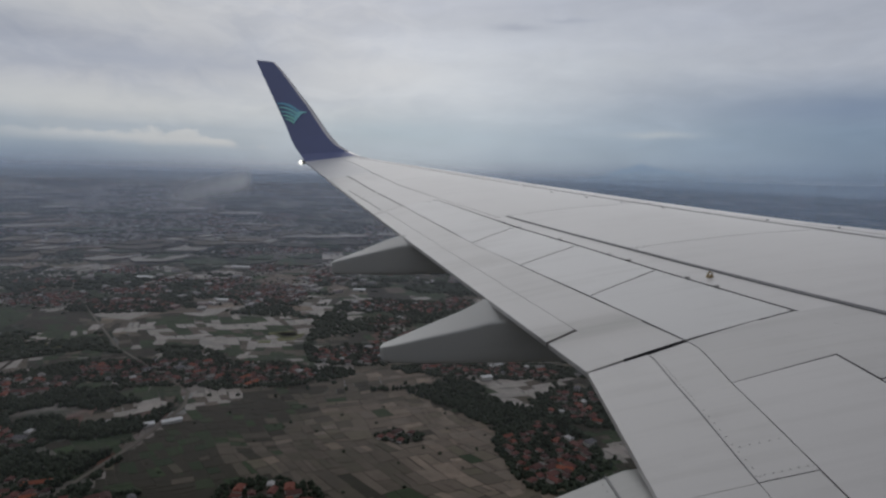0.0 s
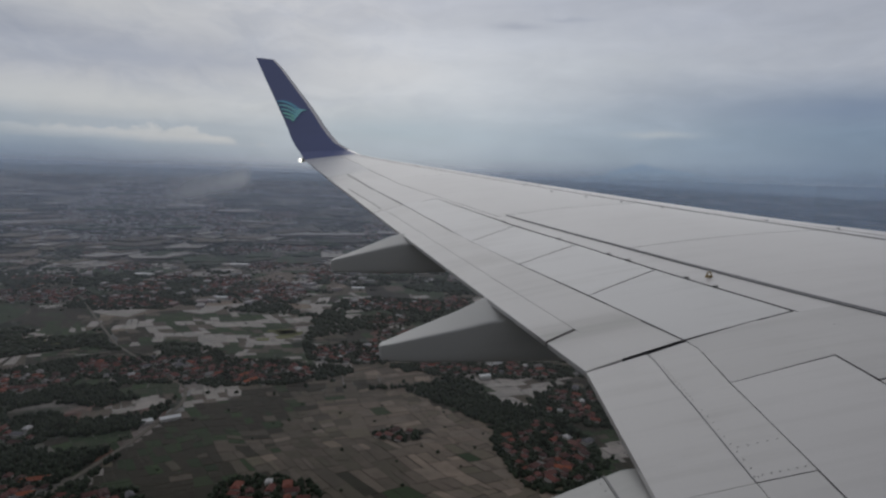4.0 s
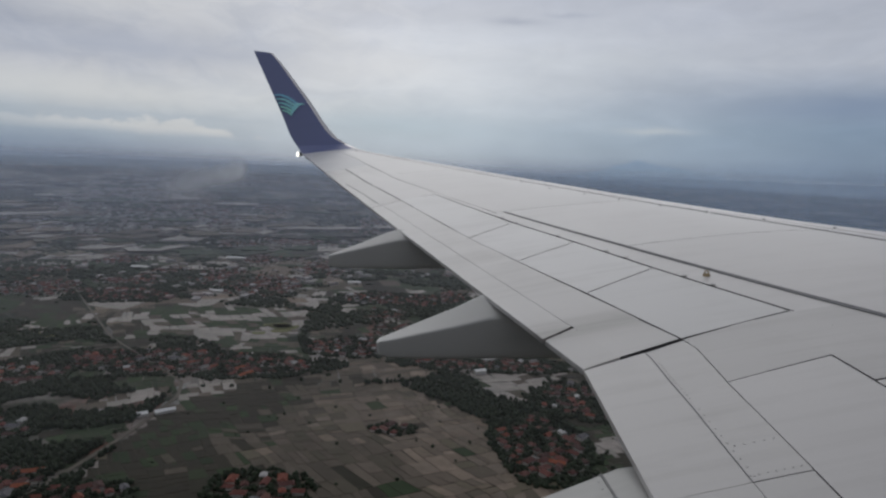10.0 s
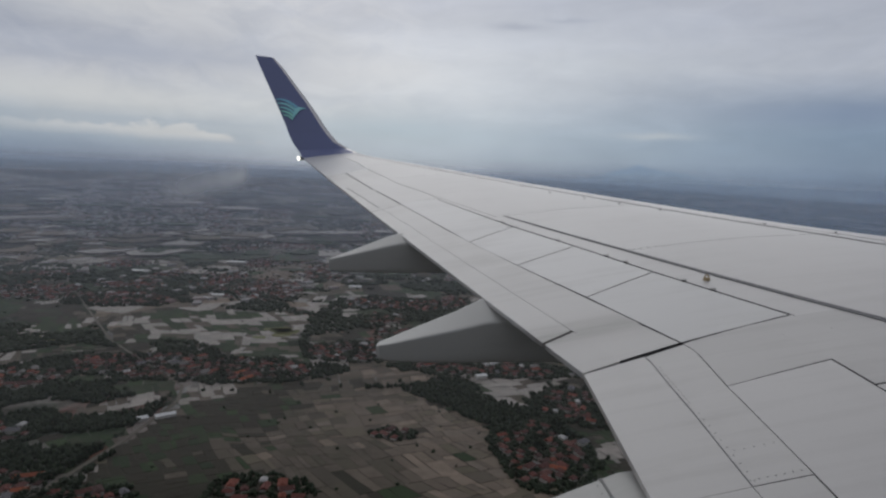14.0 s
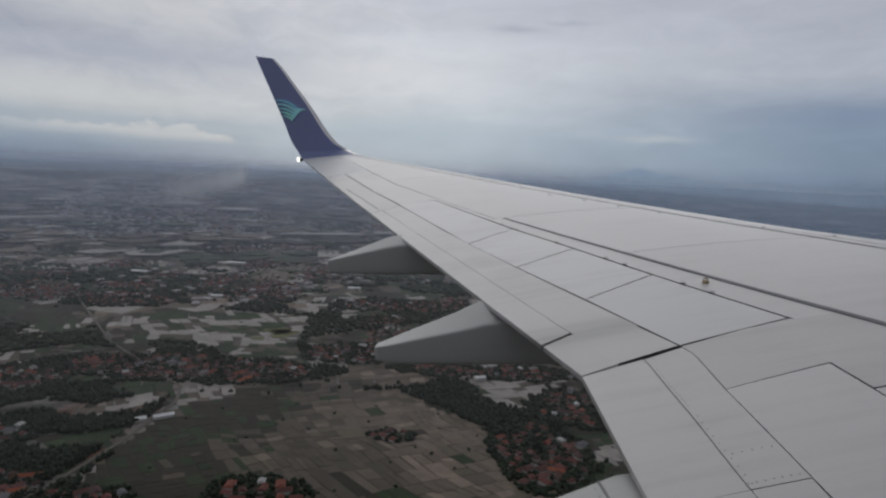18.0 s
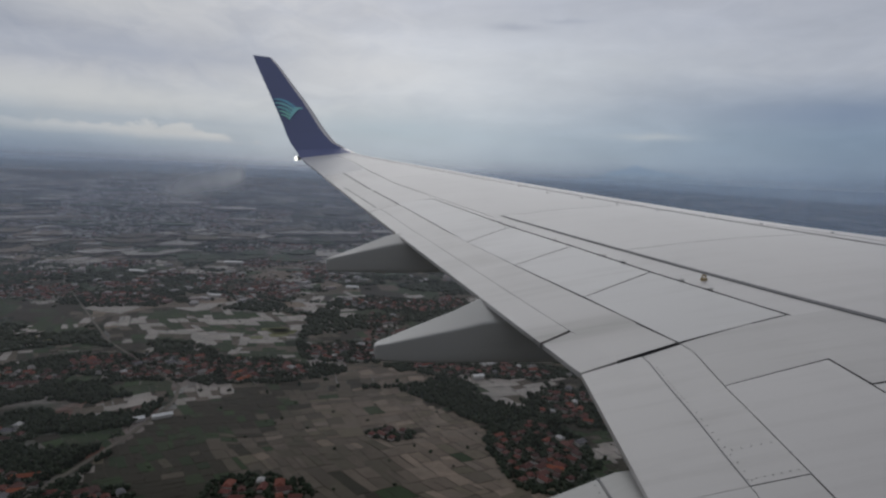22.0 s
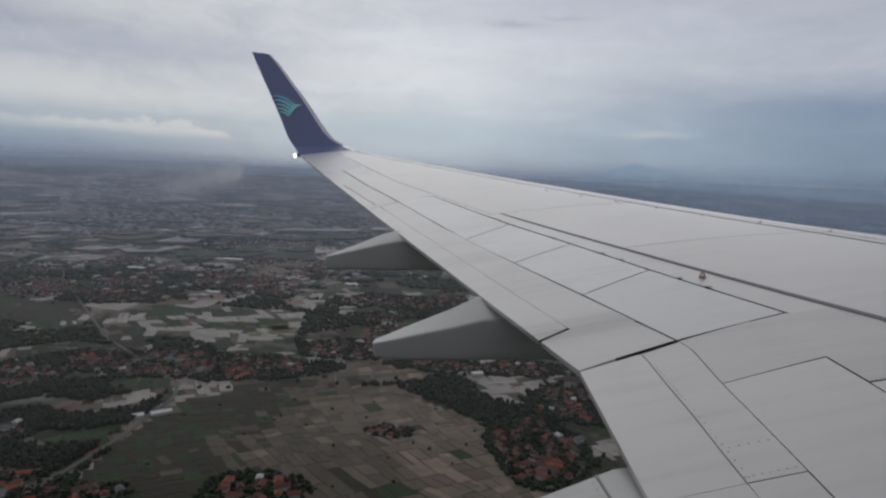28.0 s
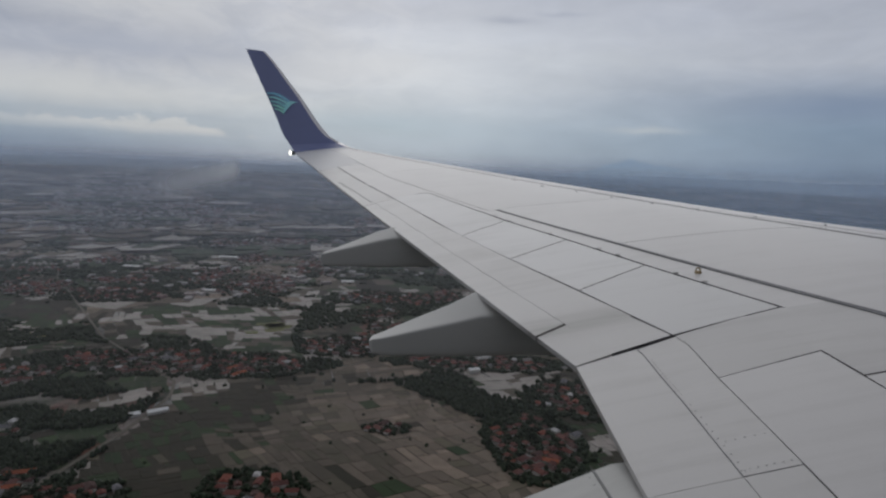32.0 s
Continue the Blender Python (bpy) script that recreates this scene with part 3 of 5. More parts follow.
# spoilers: edges stand square to the hinge line
EDGES = ((5.44, 5.32), (6.46, 6.19), (7.37, 7.10), (8.32, 8.01), (10.29, 10.33))
for (f0, r0), (f1, r1) in zip(EDGES, EDGES[1:]):
    panel("spoiler", ((at(HINGE, f0), f0), (at(HINGE, f1), f1), (at(REAR, r1), r1), (at(REAR, r0), r0)), SPOIL, gap=(.0095, .0052, .0022 if f0 < 8 else .0015, .0052), lift=0.002,
          label="white flight spoiler lying shut")
panel("spoiler", ((.7836, 2.4), (.740, 4.875), (.867, 4.80), (.9067, 2.4)), WHITE, gap=(.005, .005, .0025, .005), ny=14, label="white inboard spoiler lying shut")


def ribbon(name, path, half, mat):
    """A narrow strip that lies along the skin."""
    verts, faces = [], []
    for u, y in path:
        le, te = chord(y)
        w = half / (le - te)
        verts += [surf(u - w, y, -.0025), surf(u + w, y, -.0025), surf(u + w, y, .004), surf(u - w, y, .004)]
    for i in range(len(path) - 1):
        for k in range(4):
            faces.append((4 * i + k, 4 * i + (k + 1) % 4, 4 * i + 4 + (k + 1) % 4, 4 * i + 4 + k))
    return under(name, mesh_of(name, verts, faces, mat), wing)


def flaps():
    cuts = [5.66, 7.1, 8.6, 10.24]
    for a, b in zip(cuts, cuts[1:]):
        panel("flap_cover", ((at(REAR, a), a), (at(REAR, b), b), (.946, b - .09 * (b > 10)), (.946, a)), FLAP, gap=(.0026 if a < 8 else .0015, .0, .0015, .0))
    panel("flap", ((.946, 5.715), (.946, 10.15), (1.0, 10.09), (1.0, 5.625)), FLAP, gap=(.0015, .004, .0, .014), ny=20, thick=0.03, label="white outboard flap drawn in")
    panel("flap_cover", ((.853, 5.325), (.856, 5.66), (.946, 5.66), (.946, 5.247)), FLAP, gap=(.006, .0, .0, .005))
    panel("flap_cover", ((.946, 5.247), (.946, 5.71), (1.0, 5.62), (1.0, 5.197)), FLAP, gap=(.0, .006, .0, .003), thick=0.03)
    # aileron with its tab
    panel("aileron", ((at(REAR, 10.25), 10.25), (.832, 13.70), (1.0, 13.70), (1.0, 10.10)), FLAP, gap=(.009, .003, .0, .004), ny=18, thick=0.03, label="white aileron level with the wing")
    # dark ribbons stand in for the shaded hinge slot, in two lengths ahead of the aileron; then the joint of its tab
    ribbon("hinge_slot", [(at(REAR, y), y) for y in np.linspace(10.34, 11.50, 16)], .007, SEAL)
    ribbon("hinge_slot", [(at(REAR, y), y) for y in np.linspace(11.62, 13.68, 24)], .008, SEAL)
    ribbon("tab_joint", [(float(np.interp(y, (10.2, 11.1, 12.2), (.955, .957, .967))), y) for y in np.linspace(10.25, 12.15, 24)], .006, STEEL)
    ribbon("flap_joint", [(float(np.interp(y, (4.09, 4.31, 4.63, 4.92, 5.23), (.9262, .9242, .9205, .9188, .9152))), y) for y in np.linspace(4.09, 5.23, 20)], .0018, STRIPE)
    # dark ribbon behind the slats, painted for their rear lip and its shadow
    for y0, y1 in SLATS:
        ribbon("slat_lip", [(SLAT + .046, y) for y in np.linspace(y0 + .02, y1 - .02, 14)], .015, LIP)
    # inboard flap, in two depths with a riveted joint
    panel("inboard_flap", ((.867, 4.80), (.853, 5.312), (.915, 5.252), (.9205, 4.76)), FLAP, gap=(.002, .012, .0009, .0), label="white inboard flap drawn in")
    panel("inboard_flap", ((.8787, 4.09), (.867, 4.80), (.9205, 4.76), (.926, 4.09)), FLAP, gap=(.002, .0, .0009, .0025), label="white inboard flap drawn in")
    panel("inboard_flap", ((.926, 4.09), (.915, 5.252), (1.0, 5.193), (1.0, 4.09)), FLAP, gap=(.0009, .006, .0, .0), thick=0.03, ny=14)
    panel("inboard_flap", ((.9175, 1.75), (.8787, 4.09), (.926, 4.09), (.948, 1.75)), FLAP, gap=(.003, .0025, .0009, .0))
    panel("inboard_flap", ((.948, 1.75), (.926, 4.09), (1.0, 4.09), (1.0, 1.75)), FLAP, gap=(.0009, .0025, .0, .0), thick=0.03, ny=14)


flaps()


def studs():
    """Rivets, fasteners and the hinge lugs."""
    bm = bmesh.new()
    bmesh.ops.create_cone(bm, cap_ends=True, segments=10, radius1=0.0034, radius2=0.0026, depth=0.0020)
    head = bpy.data.meshes.new("rivet")
    bm.to_mesh(head)
    bm.free()
    head.materials.append(STEEL)
    spots = []
    for y in np.concatenate([np.linspace(5.10, 4.72, 13), np.linspace(4.62, 4.12, 10)]):
        spots.append((float(np.interp(y, (4.09, 4.31, 4.63, 4.92, 5.23), (.9262, .9242, .9205, .9188, .9152))) - .0045, y))
    for u in np.linspace(.884, .924, 7):
        spots.append((u, 4.125))
    for u in np.linspace(.882, .916, 5):
        spots.append((u, 4.315))
    for u, y in spots:
        ob = under("rivet", head, wing)
        ob.location = surf(u, y, -0.001)
    bm = bmesh.new()
    bmesh.ops.create_cone(bm, cap_ends=True, segments=10, radius1=0.016, radius2=0.012, depth=0.010)
    lug = bpy.data.meshes.new("fastener")
    bm.to_mesh(lug)
    bm.free()
    lug.materials.append(STEEL)
    for u, y in ((.25, 10.65), (.275, 9.98), (.262, 9.43), (.251, 8.94), (.236, 8.46), (.216, 8.01), (.182, 7.58), (.155, 7.13)):
        ob = under("fastener", lug, wing)
        ob.location = surf(u, y, -0.003)
    for y in (5.97, 6.20, 6.76, 6.98, 7.62, 8.27, 8.56):
        bm = bmesh.new()
        bmesh.ops.create_cube(bm, size=1.0, matrix=Matrix.LocRotScale(surf(at(HINGE, y) - .003, y, -0.006), Euler((0, 0, -0.4)), (.040, .012, .009)))
        bmesh.ops.bevel(bm, geom=bm.edges[:], offset=0.004, segments=1, affect="EDGES")
        part("hinge_lug", bm, HINGED, wing)
    # lifeline ring on its foot
    p = surf(.653, 6.16, -0.004)
    bm = bmesh.new()
    rod(bm, p - Vector((0, 0, .01)), p + Vector((0, 0, .008)), .028, .022, 14)
    n, k, r0, r1 = 18, 8, 0.014, 0.005
    ring = [[Vector(((r0 + r1 * math.cos(b)) * math.cos(a), r1 * math.sin(b), (r0 + r1 * math.cos(b)) * math.sin(a))) for b in np.linspace(0, 2 * math.pi, k, endpoint=False)]
            for a in np.linspace(0, 2 * math.pi, n, endpoint=False)]
    vs = [[bm.verts.new(p + Vector((0, 0, .016)) + q) for q in r] for r in ring]
    for i in range(n):
        for j in range(k):
            bm.faces.new((vs[i][j], vs[(i + 1) % n][j], vs[(i + 1) % n][(j + 1) % k], vs[i][(j + 1) % k]))
    part("lifeline_ring", bm, BRASS, wing, "small yellow-brown ring fitting")


studs()


# ---- winglet ----
def winglet():
    tz = 1.82
    sections = []
    for y in (16.50, 16.66):
        sections.append((surf(0, y), surf(1, y)))
    sections.append((Vector((-8.21, 16.86, 1.835)), Vector((-9.57, 16.86, 1.80))))
    for xl, xt, z, zt in ((-8.44, -9.70, 1.97, 1.99), (-8.71, -9.82, 2.15, 2.17), (-8.885, -9.905, 2.36, 2.36), (-9.025, -9.97, 2.56, 2.56), (-9.20, -10.08, 2.85, 2.85),
                          (-9.39, -10.20, 3.15, 3.15), (-9.585, -10.31, 3.42, 3.42), (-9.785, -10.43, 3.71, 3.71), (-9.99, -10.56, 4.0, 4.03), (-10.165, -10.655, 4.20, 4.28),
                          (-10.19, -10.665, 4.225, 4.30)):
        sections.append((Vector((xl - .035, 17.0 + 0.2 * (z - tz), z)), Vector((xt, 17.01 + 0.2 * (zt - tz), zt))))
    us = (0, .01, .03, .07, .11, .15, .3, .5, .75, 1.0)
    rings = []
    for i, (a, b) in enumerate(sections):
        w = min(1.0, max(0.0, (i - 1) / 4))
        side = Vector((0, -math.sin(w * 1.37), math.cos(w * 1.37)))
        c = (a - b).length
        thick = 0.12 if i < 3 else 0.080
        half = [thick * .44 * math.sqrt(min(1.0, u / .10)) * (1 - u) ** .8 * c + 0.006 for u in us]
        inner = [a.lerp(b, u) + side * h for u, h in zip(us, half)]
        outer = [a.lerp(b, u) - side * h for u, h in zip(us, half)]
        if i < 2:
            y = (16.50, 16.66)[i]
            inner = [surf(u, y, -0.001) for u in us]
            outer = [belly(u, y) for u in us]
        rings.append(inner + outer[::-1])
    bm = bmesh.new()
    vs = [[bm.verts.new(p) for p in r] for r in rings]
    n = len(rings[0])
    for i in range(len(vs) - 1):
        for j in range(n):
            k = (j + 1) % n
            f = bm.faces.new((vs[i][j], vs[i][k], vs[i + 1][k], vs[i + 1][j]))
            nose = j < 4 or j > n - 6
            f.material_index = 2 if i < 2 else (1 if nose else 0)
    bm.faces.new(vs[0]).material_index = 2
    bm.faces.new(vs[-1]).material_index = 0
    return part("winglet", bm, [NAVY, PEARL, TIPW], airliner, "upswept navy blue winglet with a polished metal leading edge", smooth=True)


tip = winglet()


def emblem():
    """Five curved feathers and a head, in teals, painted on the inner face."""
    def on(x, z):
        y = 17.0 + 0.2 * (z - 1.82)
        return Vector((x, y - 0.040, z))

    feathers = (((-10.20, 3.22), (-9.95, 3.26), (-9.66, 2.98), .030, 4), ((-10.16, 3.13), (-9.95, 3.15), (-9.70, 2.93), .030, 0),
                ((-10.12, 3.03), (-9.95, 3.04), (-9.74, 2.87), .030, 1), ((-10.08, 2.94), (-9.95, 2.94), (-9.78, 2.81), .028, 3),
                ((-10.03, 2.85), (-9.93, 2.85), (-9.81, 2.745), .026, 3))
    for a, b, c, w, tone in feathers:
        pts, n = [], 12
        for k in range(n + 1):
            t = k / n
            x = (1 - t) ** 2 * a[0] + 2 * t * (1 - t) * b[0] + t * t * c[0]
            z = (1 - t) ** 2 * a[1] + 2 * t * (1 - t) * b[1] + t * t * c[1]
            pts.append((x, z, w * (0.45 + 1.0 * t)))
        verts = [on(x, z + s * h) + Vector((0, d, 0)) for d in (0, .03) for x, z, h in pts for s in (1, -1)]
        m = 2 * (n + 1)
        faces = []
        for k in range(n):
            q = (2 * k, 2 * k + 1, 2 * k + 3, 2 * k + 2)
            faces += [q, tuple(m + i for i in reversed(q)), (2 * k, 2 * k + 2, m + 2 * k + 2, m + 2 * k), (2 * k + 1, m + 2 * k + 1, m + 2 * k + 3, 2 * k + 3)]
        under("feather", mesh_of("feather", verts, faces, TEALS[tone]), tip, "teal painted feather")
    outline = ((-9.82, 2.735), (-9.70, 2.87), (-9.62, 2.955), (-9.49, 2.985), (-9.53, 3.005), (-9.66, 3.025), (-9.73, 3.00), (-9.80, 2.86))
    n = len(outline)
    verts = [on(x, z) + Vector((0, d, 0)) for d in (-.002, .03) for x, z in outline]
    faces = [tuple(range(n)), tuple(range(2 * n - 1, n - 1, -1))] + [(i, (i + 1) % n, n + (i + 1) % n, n + i) for i in range(n)]
    under("bird_body", mesh_of("bird_body", verts, faces, TEALS[0]), tip, "teal painted bird shape")


emblem()


def tail_lamp():
    c = Vector((-9.66, 16.95, 1.80))
    bm = bmesh.new()
    rod(bm, c + Vector((.18, .02, .01)), c, .035, .048, 14)
    part("lamp_housing", bm, STEEL, tip, "dark lamp housing", True)
    bm = bmesh.new()
    bmesh.ops.create_uvsphere(bm, u_segments=14, v_segments=8, radius=.038, matrix=Matrix.Translation(c - Vector((.030, 0, 0))) @ Matrix.Diagonal((.9, 1, 1.35, 1)))
    part("lamp_glass", bm, LAMP, tip, "lit white lamp glass", True)


tail_lamp()


# ---- flap track fairings ----
def fairing(yc, rows_, n=36):
    """A canoe under the wing: rows of x, half width, top, bottom and the lean of its top."""
    rings = []
    for x, w, top, bot, lean in rows_:
        h = (top - bot) / 2
        mid = (top + bot) / 2
        ring = []
        for k in range(n):
            a = 2 * math.pi * (k + 0.5) / n
            ca, sa = math.cos(a), math.sin(a)
            e = 0.16
            dy = w * math.copysign(abs(ca) ** e, ca)
            ring.append((x, yc + dy, mid + h * math.copysign(abs(sa) ** (e if sa > 0 else 0.5), sa) + max(0.0, sa) ** .3 * lean * (dy + .22 * (dy - w))))
        rings.append(ring)
    return part("flap_track_fairing", loft(rings), PALE, airliner, "long grey-white fairing under the trailing edge", True)


fairing(6.41, ((-7.388, .03, .155, .095, 0), (-7.368, .055, .172, .068, 0), (-7.30, .075, .188, .048, .05), (-7.07, .10, .255, .034, .19), (-6.78, .125, .336, .024, .31),
               (-6.58, .14, .405, .020, .41), (-6.42, .145, .415, .015, .40), (-6.1, .15, .39, 0, .2), (-5.6, .15, .36, -.03, .1), (-5.0, .13, .34, 0, 0), (-4.4, .06, .30, .12, 0)))
fairing(8.66, ((-8.00, .03, .49, .40, 0), (-7.98, .05, .508, .385, 0), (-7.905, .07, .53, .37, .04), (-7.665, .09, .597, .355, .2), (-7.38, .115, .68, .34, .32),
               (-7.22, .128, .715, .33, .33), (-7.05, .13, .70, .33, .28), (-6.8, .135, .67, .32, .2), (-6.4, .13, .62, .31, .1), (-5.9, .11, .58, .34, 0), (-5.4, .05, .5, .42, 0)))
third = fairing(4.24, ((-7.35, .06, -.22, -.34, 0), (-7.3, .12, -.19, -.38, 0), (-7.0, .17, -.11, -.44, 0), (-6.6, .21, .0, -.48, 0), (-6.25, .23, .11, -.5, 0),
                       (-6.1, .23, .12, -.5, 0), (-5.5, .22, .05, -.5, 0), (-4.8, .15, .0, -.4, 0)))


def fairing_seam():
    rings = []
    for x in (-6.335, -6.325):
        ring = []
        for k in range(36):
            a = 2 * math.pi * (k + 0.5) / 36
            ca, sa = math.cos(a), math.sin(a)
            ring.append((x, 4.24 + .2295 * math.copysign(abs(ca) ** .16, ca), -.207 + .297 * math.copysign(abs(sa) ** (.16 if sa > 0 else .5), sa)))
        rings.append(ring)
    part("joint_band", loft(rings), STEEL, third)
    head = bpy.data.meshes["rivet"]
    for x, y, z in ((-6.36, 4.43, .083), (-6.36, 4.38, .084), (-6.36, 4.32, .084), (-6.20, 4.36, .118), (-6.14, 4.42, .121)):
        ob = under("rivet", head, third)
        ob.location = (x, y, z)


fairing_seam()


# ---- unseen fuselage behind the camera, built to shade the wing root ----
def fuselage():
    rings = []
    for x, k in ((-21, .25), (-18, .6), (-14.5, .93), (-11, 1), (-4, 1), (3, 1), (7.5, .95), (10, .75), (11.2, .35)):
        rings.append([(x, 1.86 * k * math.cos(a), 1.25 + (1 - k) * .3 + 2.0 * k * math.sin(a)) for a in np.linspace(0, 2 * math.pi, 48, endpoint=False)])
    return part("fuselage", loft(rings), BODY, airliner, "unseen fuselage in a grey darkened to cut bounce light", True)


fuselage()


# ---- the land ----
def level(x, y):
    """Height of the land: flat, then bent up round the camera to fit its horizon."""
    r = math.hypot(x + 7.3, y - 1.5)
    t = min(1.0, max(0.0, (r - 2200.0) / (FAR - 2200.0)))
    # lowers the rim on the right, to fit the horizon in the camera's view
    rim_drop = min(1.0, max(0.0, (math.degrees(math.atan2(x + 7.3, y - 1.5)) - 14.0) / 20.0))
    return GROUND * (1.0 - (0.985 - 0.15 * rim_drop) * t ** 1.5)


def ground():
    verts, faces = [(-7.3, 1.5, GROUND)], []
    radii = [60, 150, 300, 450, 600, 800, 1000, 1250, 1500, 1800, 2200] + [2200 + 43 * k for k in range(1, 61)]
    n = 160
    for r in radii:
        for k in range(n):
            a = 2 * math.pi * k / n
            x, y = -7.3 + r * math.cos(a), 1.5 + r * math.sin(a)
            verts.append((x, y, level(x, y)))
    for k in range(n):
        faces.append((0, 1 + k, 1 + (k + 1) % n))
    for i in range(len(radii) - 1):
        for k in range(n):
            a, b = 1 + i * n + k, 1 + i * n + (k + 1) % n
            faces.append((a, a + n, b + n, b))
    me = mesh_of("ground", verts, faces, LAND, True)
    return tagged(new("ground", me), "wide green and brown plain of plots, woods and villages", "ground", kind="structure")


plain_ground = ground()
rng = np.random.default_rng(7)


def inside(poly, x, y):
    hit = False
    for (x0, y0), (x1, y1) in zip(poly, poly[1:] + poly[:1]):
        if (y0 > y) != (y1 > y) and x < (x1 - x0) * (y - y0) / (y1 - y0) + x0:
            hit = not hit
    return hit


DRYLAND = [(-345, 815), (-200, 870), (-70, 900), (60, 770), (70, 640), (130, 590), (130, 480), (-330, 480), (-365, 600), (-360, 690)]
FLOODED = [[(-665, 1310), (-480, 1370), (-300, 1350), (-255, 1030), (-350, 1010), (-450, 1100), (-545, 1095)],
           [(-800, 1190), (-690, 1230), (-690, 1130), (-780, 1090)], [(-760, 960), (-640, 1060), (-560, 1040), (-700, 900)], [(-600, 900), (-510, 960), (-480, 880), (-560, 850)],
           [(-60, 1250), (120, 1330), (150, 1220), (-20, 1170)], [(-480, 770), (-390, 860), (-350, 830), (-440, 745)],
           [(-340, 1510), (-200, 1550), (-190, 1640), (-330, 1620)], [(-130, 1560), (10, 1600), (0, 1700), (-120, 1680)], [(-225, 1330), (-120, 1390), (-140, 1450), (-240, 1420)],
           [(-120, 1230), (-40, 1280), (-50, 1340), (-140, 1300)], [(-340, 1750), (-200, 1780), (-210, 1860), (-340, 1840)]]
HAMLETS = [(122, 700, 54, 84, 44), (-400, 955, 190, 62, 120), (-170, 1075, 75, 55, 48), (-455, 545, 90, 60, 60), (-330, 545, 36, 30, 14), (215, 860, 80, 70, 50),
           (90, 1010, 150, 40, 60), (-640, 860, 90, 55, 50), (-40, 515, 60, 26, 16), (-760, 1430, 130, 70, 60), (-110, 1500, 170, 70, 80), (-560, 690, 80, 36, 34),
           (-175, 575, 46, 40, 15), (-60, 735, 24, 16, 5)]


def dweller(x, y, grow=1.0):
    rag = .55 * noise.noise(Vector((x * .016, y * .016, 60.0))) + .3 * noise.noise(Vector((x * .05, y * .05, 66.0)))
    return any(((x - a) / (rx * grow)) ** 2 + ((y - b) / (ry * grow)) ** 2 + rag < 1 for a, b, rx, ry, _ in HAMLETS)


def outlying():
    """Villages beyond the near ones: middle, half width, half depth and the turn of their lanes."""
    found = []
    while len(found) < 120:
        y = rng.uniform(1150, 3700)
        x = rng.uniform(-.9 * y, .45 * y)
        rx, ry = rng.uniform(35, 120), rng.uniform(40, 120)
        if not any(inside(q, x, y) for q in FLOODED):
            found.append((x, y, rx, ry, rng.uniform(0, 3.14)))
    return found


OUTLYING = outlying()


def outskirts(x, y, grow=1.0):
    rag = .5 * noise.noise(Vector((x * .012, y * .012, 61.0)))
    return any(((x - a) / (rx * grow)) ** 2 + ((y - b) / (ry * grow)) ** 2 + rag < 1 for a, b, rx, ry, _ in OUTLYING)


def homes():
    """Where the houses of the near villages stand: x, y, turn."""
    found = []
    for a, b, rx, ry, n in HAMLETS:
        lane, want = rng.uniform(0, 3.14), int(n * 1.05)
        for _ in range(want * 4):
            x, y = a + rx * rng.uniform(-1.2, 1.2), b + ry * rng.uniform(-1.2, 1.2)
            if want and dweller(x, y, .96) and abs(x - track(y)) > 9 and all((x - p) ** 2 + (y - q) ** 2 > 105 for p, q, _ in found):
                found.append((x, y, lane + rng.choice((0, 1.57)) + rng.normal(0, .14)))
                want -= 1
    return sorted(found, key=lambda s: s[1])


def track(y):
    return float(np.interp(y, (420, 580, 680, 745, 812, 868, 1082, 1621, 2200), (-420, -385, -369, -364, -362, -380, -600, -1010, -1300)))


HOMES = homes()


def slab(pts, drop=0.6):
    """A low plot with its cut edge, about its own middle."""
    c = [sum(p[i] for p in pts) / 4 for i in range(3)]
    v = [(p[0] - c[0], p[1] - c[1], p[2] - c[2]) for p in pts]
    v += [(p[0], p[1], p[2] - drop) for p in v]
    return c, v, [(0, 1, 2, 3), (0, 4, 5, 1), (1, 5, 6, 2), (2, 6, 7, 3), (3, 7, 4, 0)]


WARP = radians(24)


def bent(a, b):
    """From the even grid of the field blocks to the plain, where lanes and banks bend."""
    x, y = -130 + a * math.cos(WARP) - b * math.sin(WARP), 690 + a * math.sin(WARP) + b * math.cos(WARP)
    return (x + 70 * noise.noise(Vector((x * .0028, y * .0028, 2.0))) + 14 * noise.noise(Vector((x * .013, y * .013, 5.0))),
            y + 70 * noise.noise(Vector((x * .0028, y * .0028, 12.0))) + 14 * noise.noise(Vector((x * .013, y * .013, 15.0))))


def split(a0, b0, a1, b1, want, lean):
    """Cuts a block of land into plots, side by side, again and again."""
    w, d = a1 - a0, b1 - b0
    if w * d < want * rng.uniform(.55, 1.9) and max(w / d, d / w) < 4.2:
        return [(a0, b0, a1, b1)]
    k = rng.uniform(.34, .66)
    if w * lean > d:
        m = a0 + k * w
        return split(a0, b0, m, b1, want, lean) + split(m, b0, a1, b1, want, lean)
    m = b0 + k * d
    return split(a0, b0, a1, m, want, lean) + split(a0, m, a1, b1, want, lean)


def wooded(x, y):
    """Below nought where trees close in; thinner in the open country beyond the near villages."""
    thin = .3 * math.exp(-((x + 90) ** 2 + (y - 1190) ** 2) / 190.0 ** 2)
    return thin + noise.noise(Vector((x * .0026, y * .0026, 3.0))) + .5 * noise.noise(Vector((x * .008, y * .008, 8.0)))


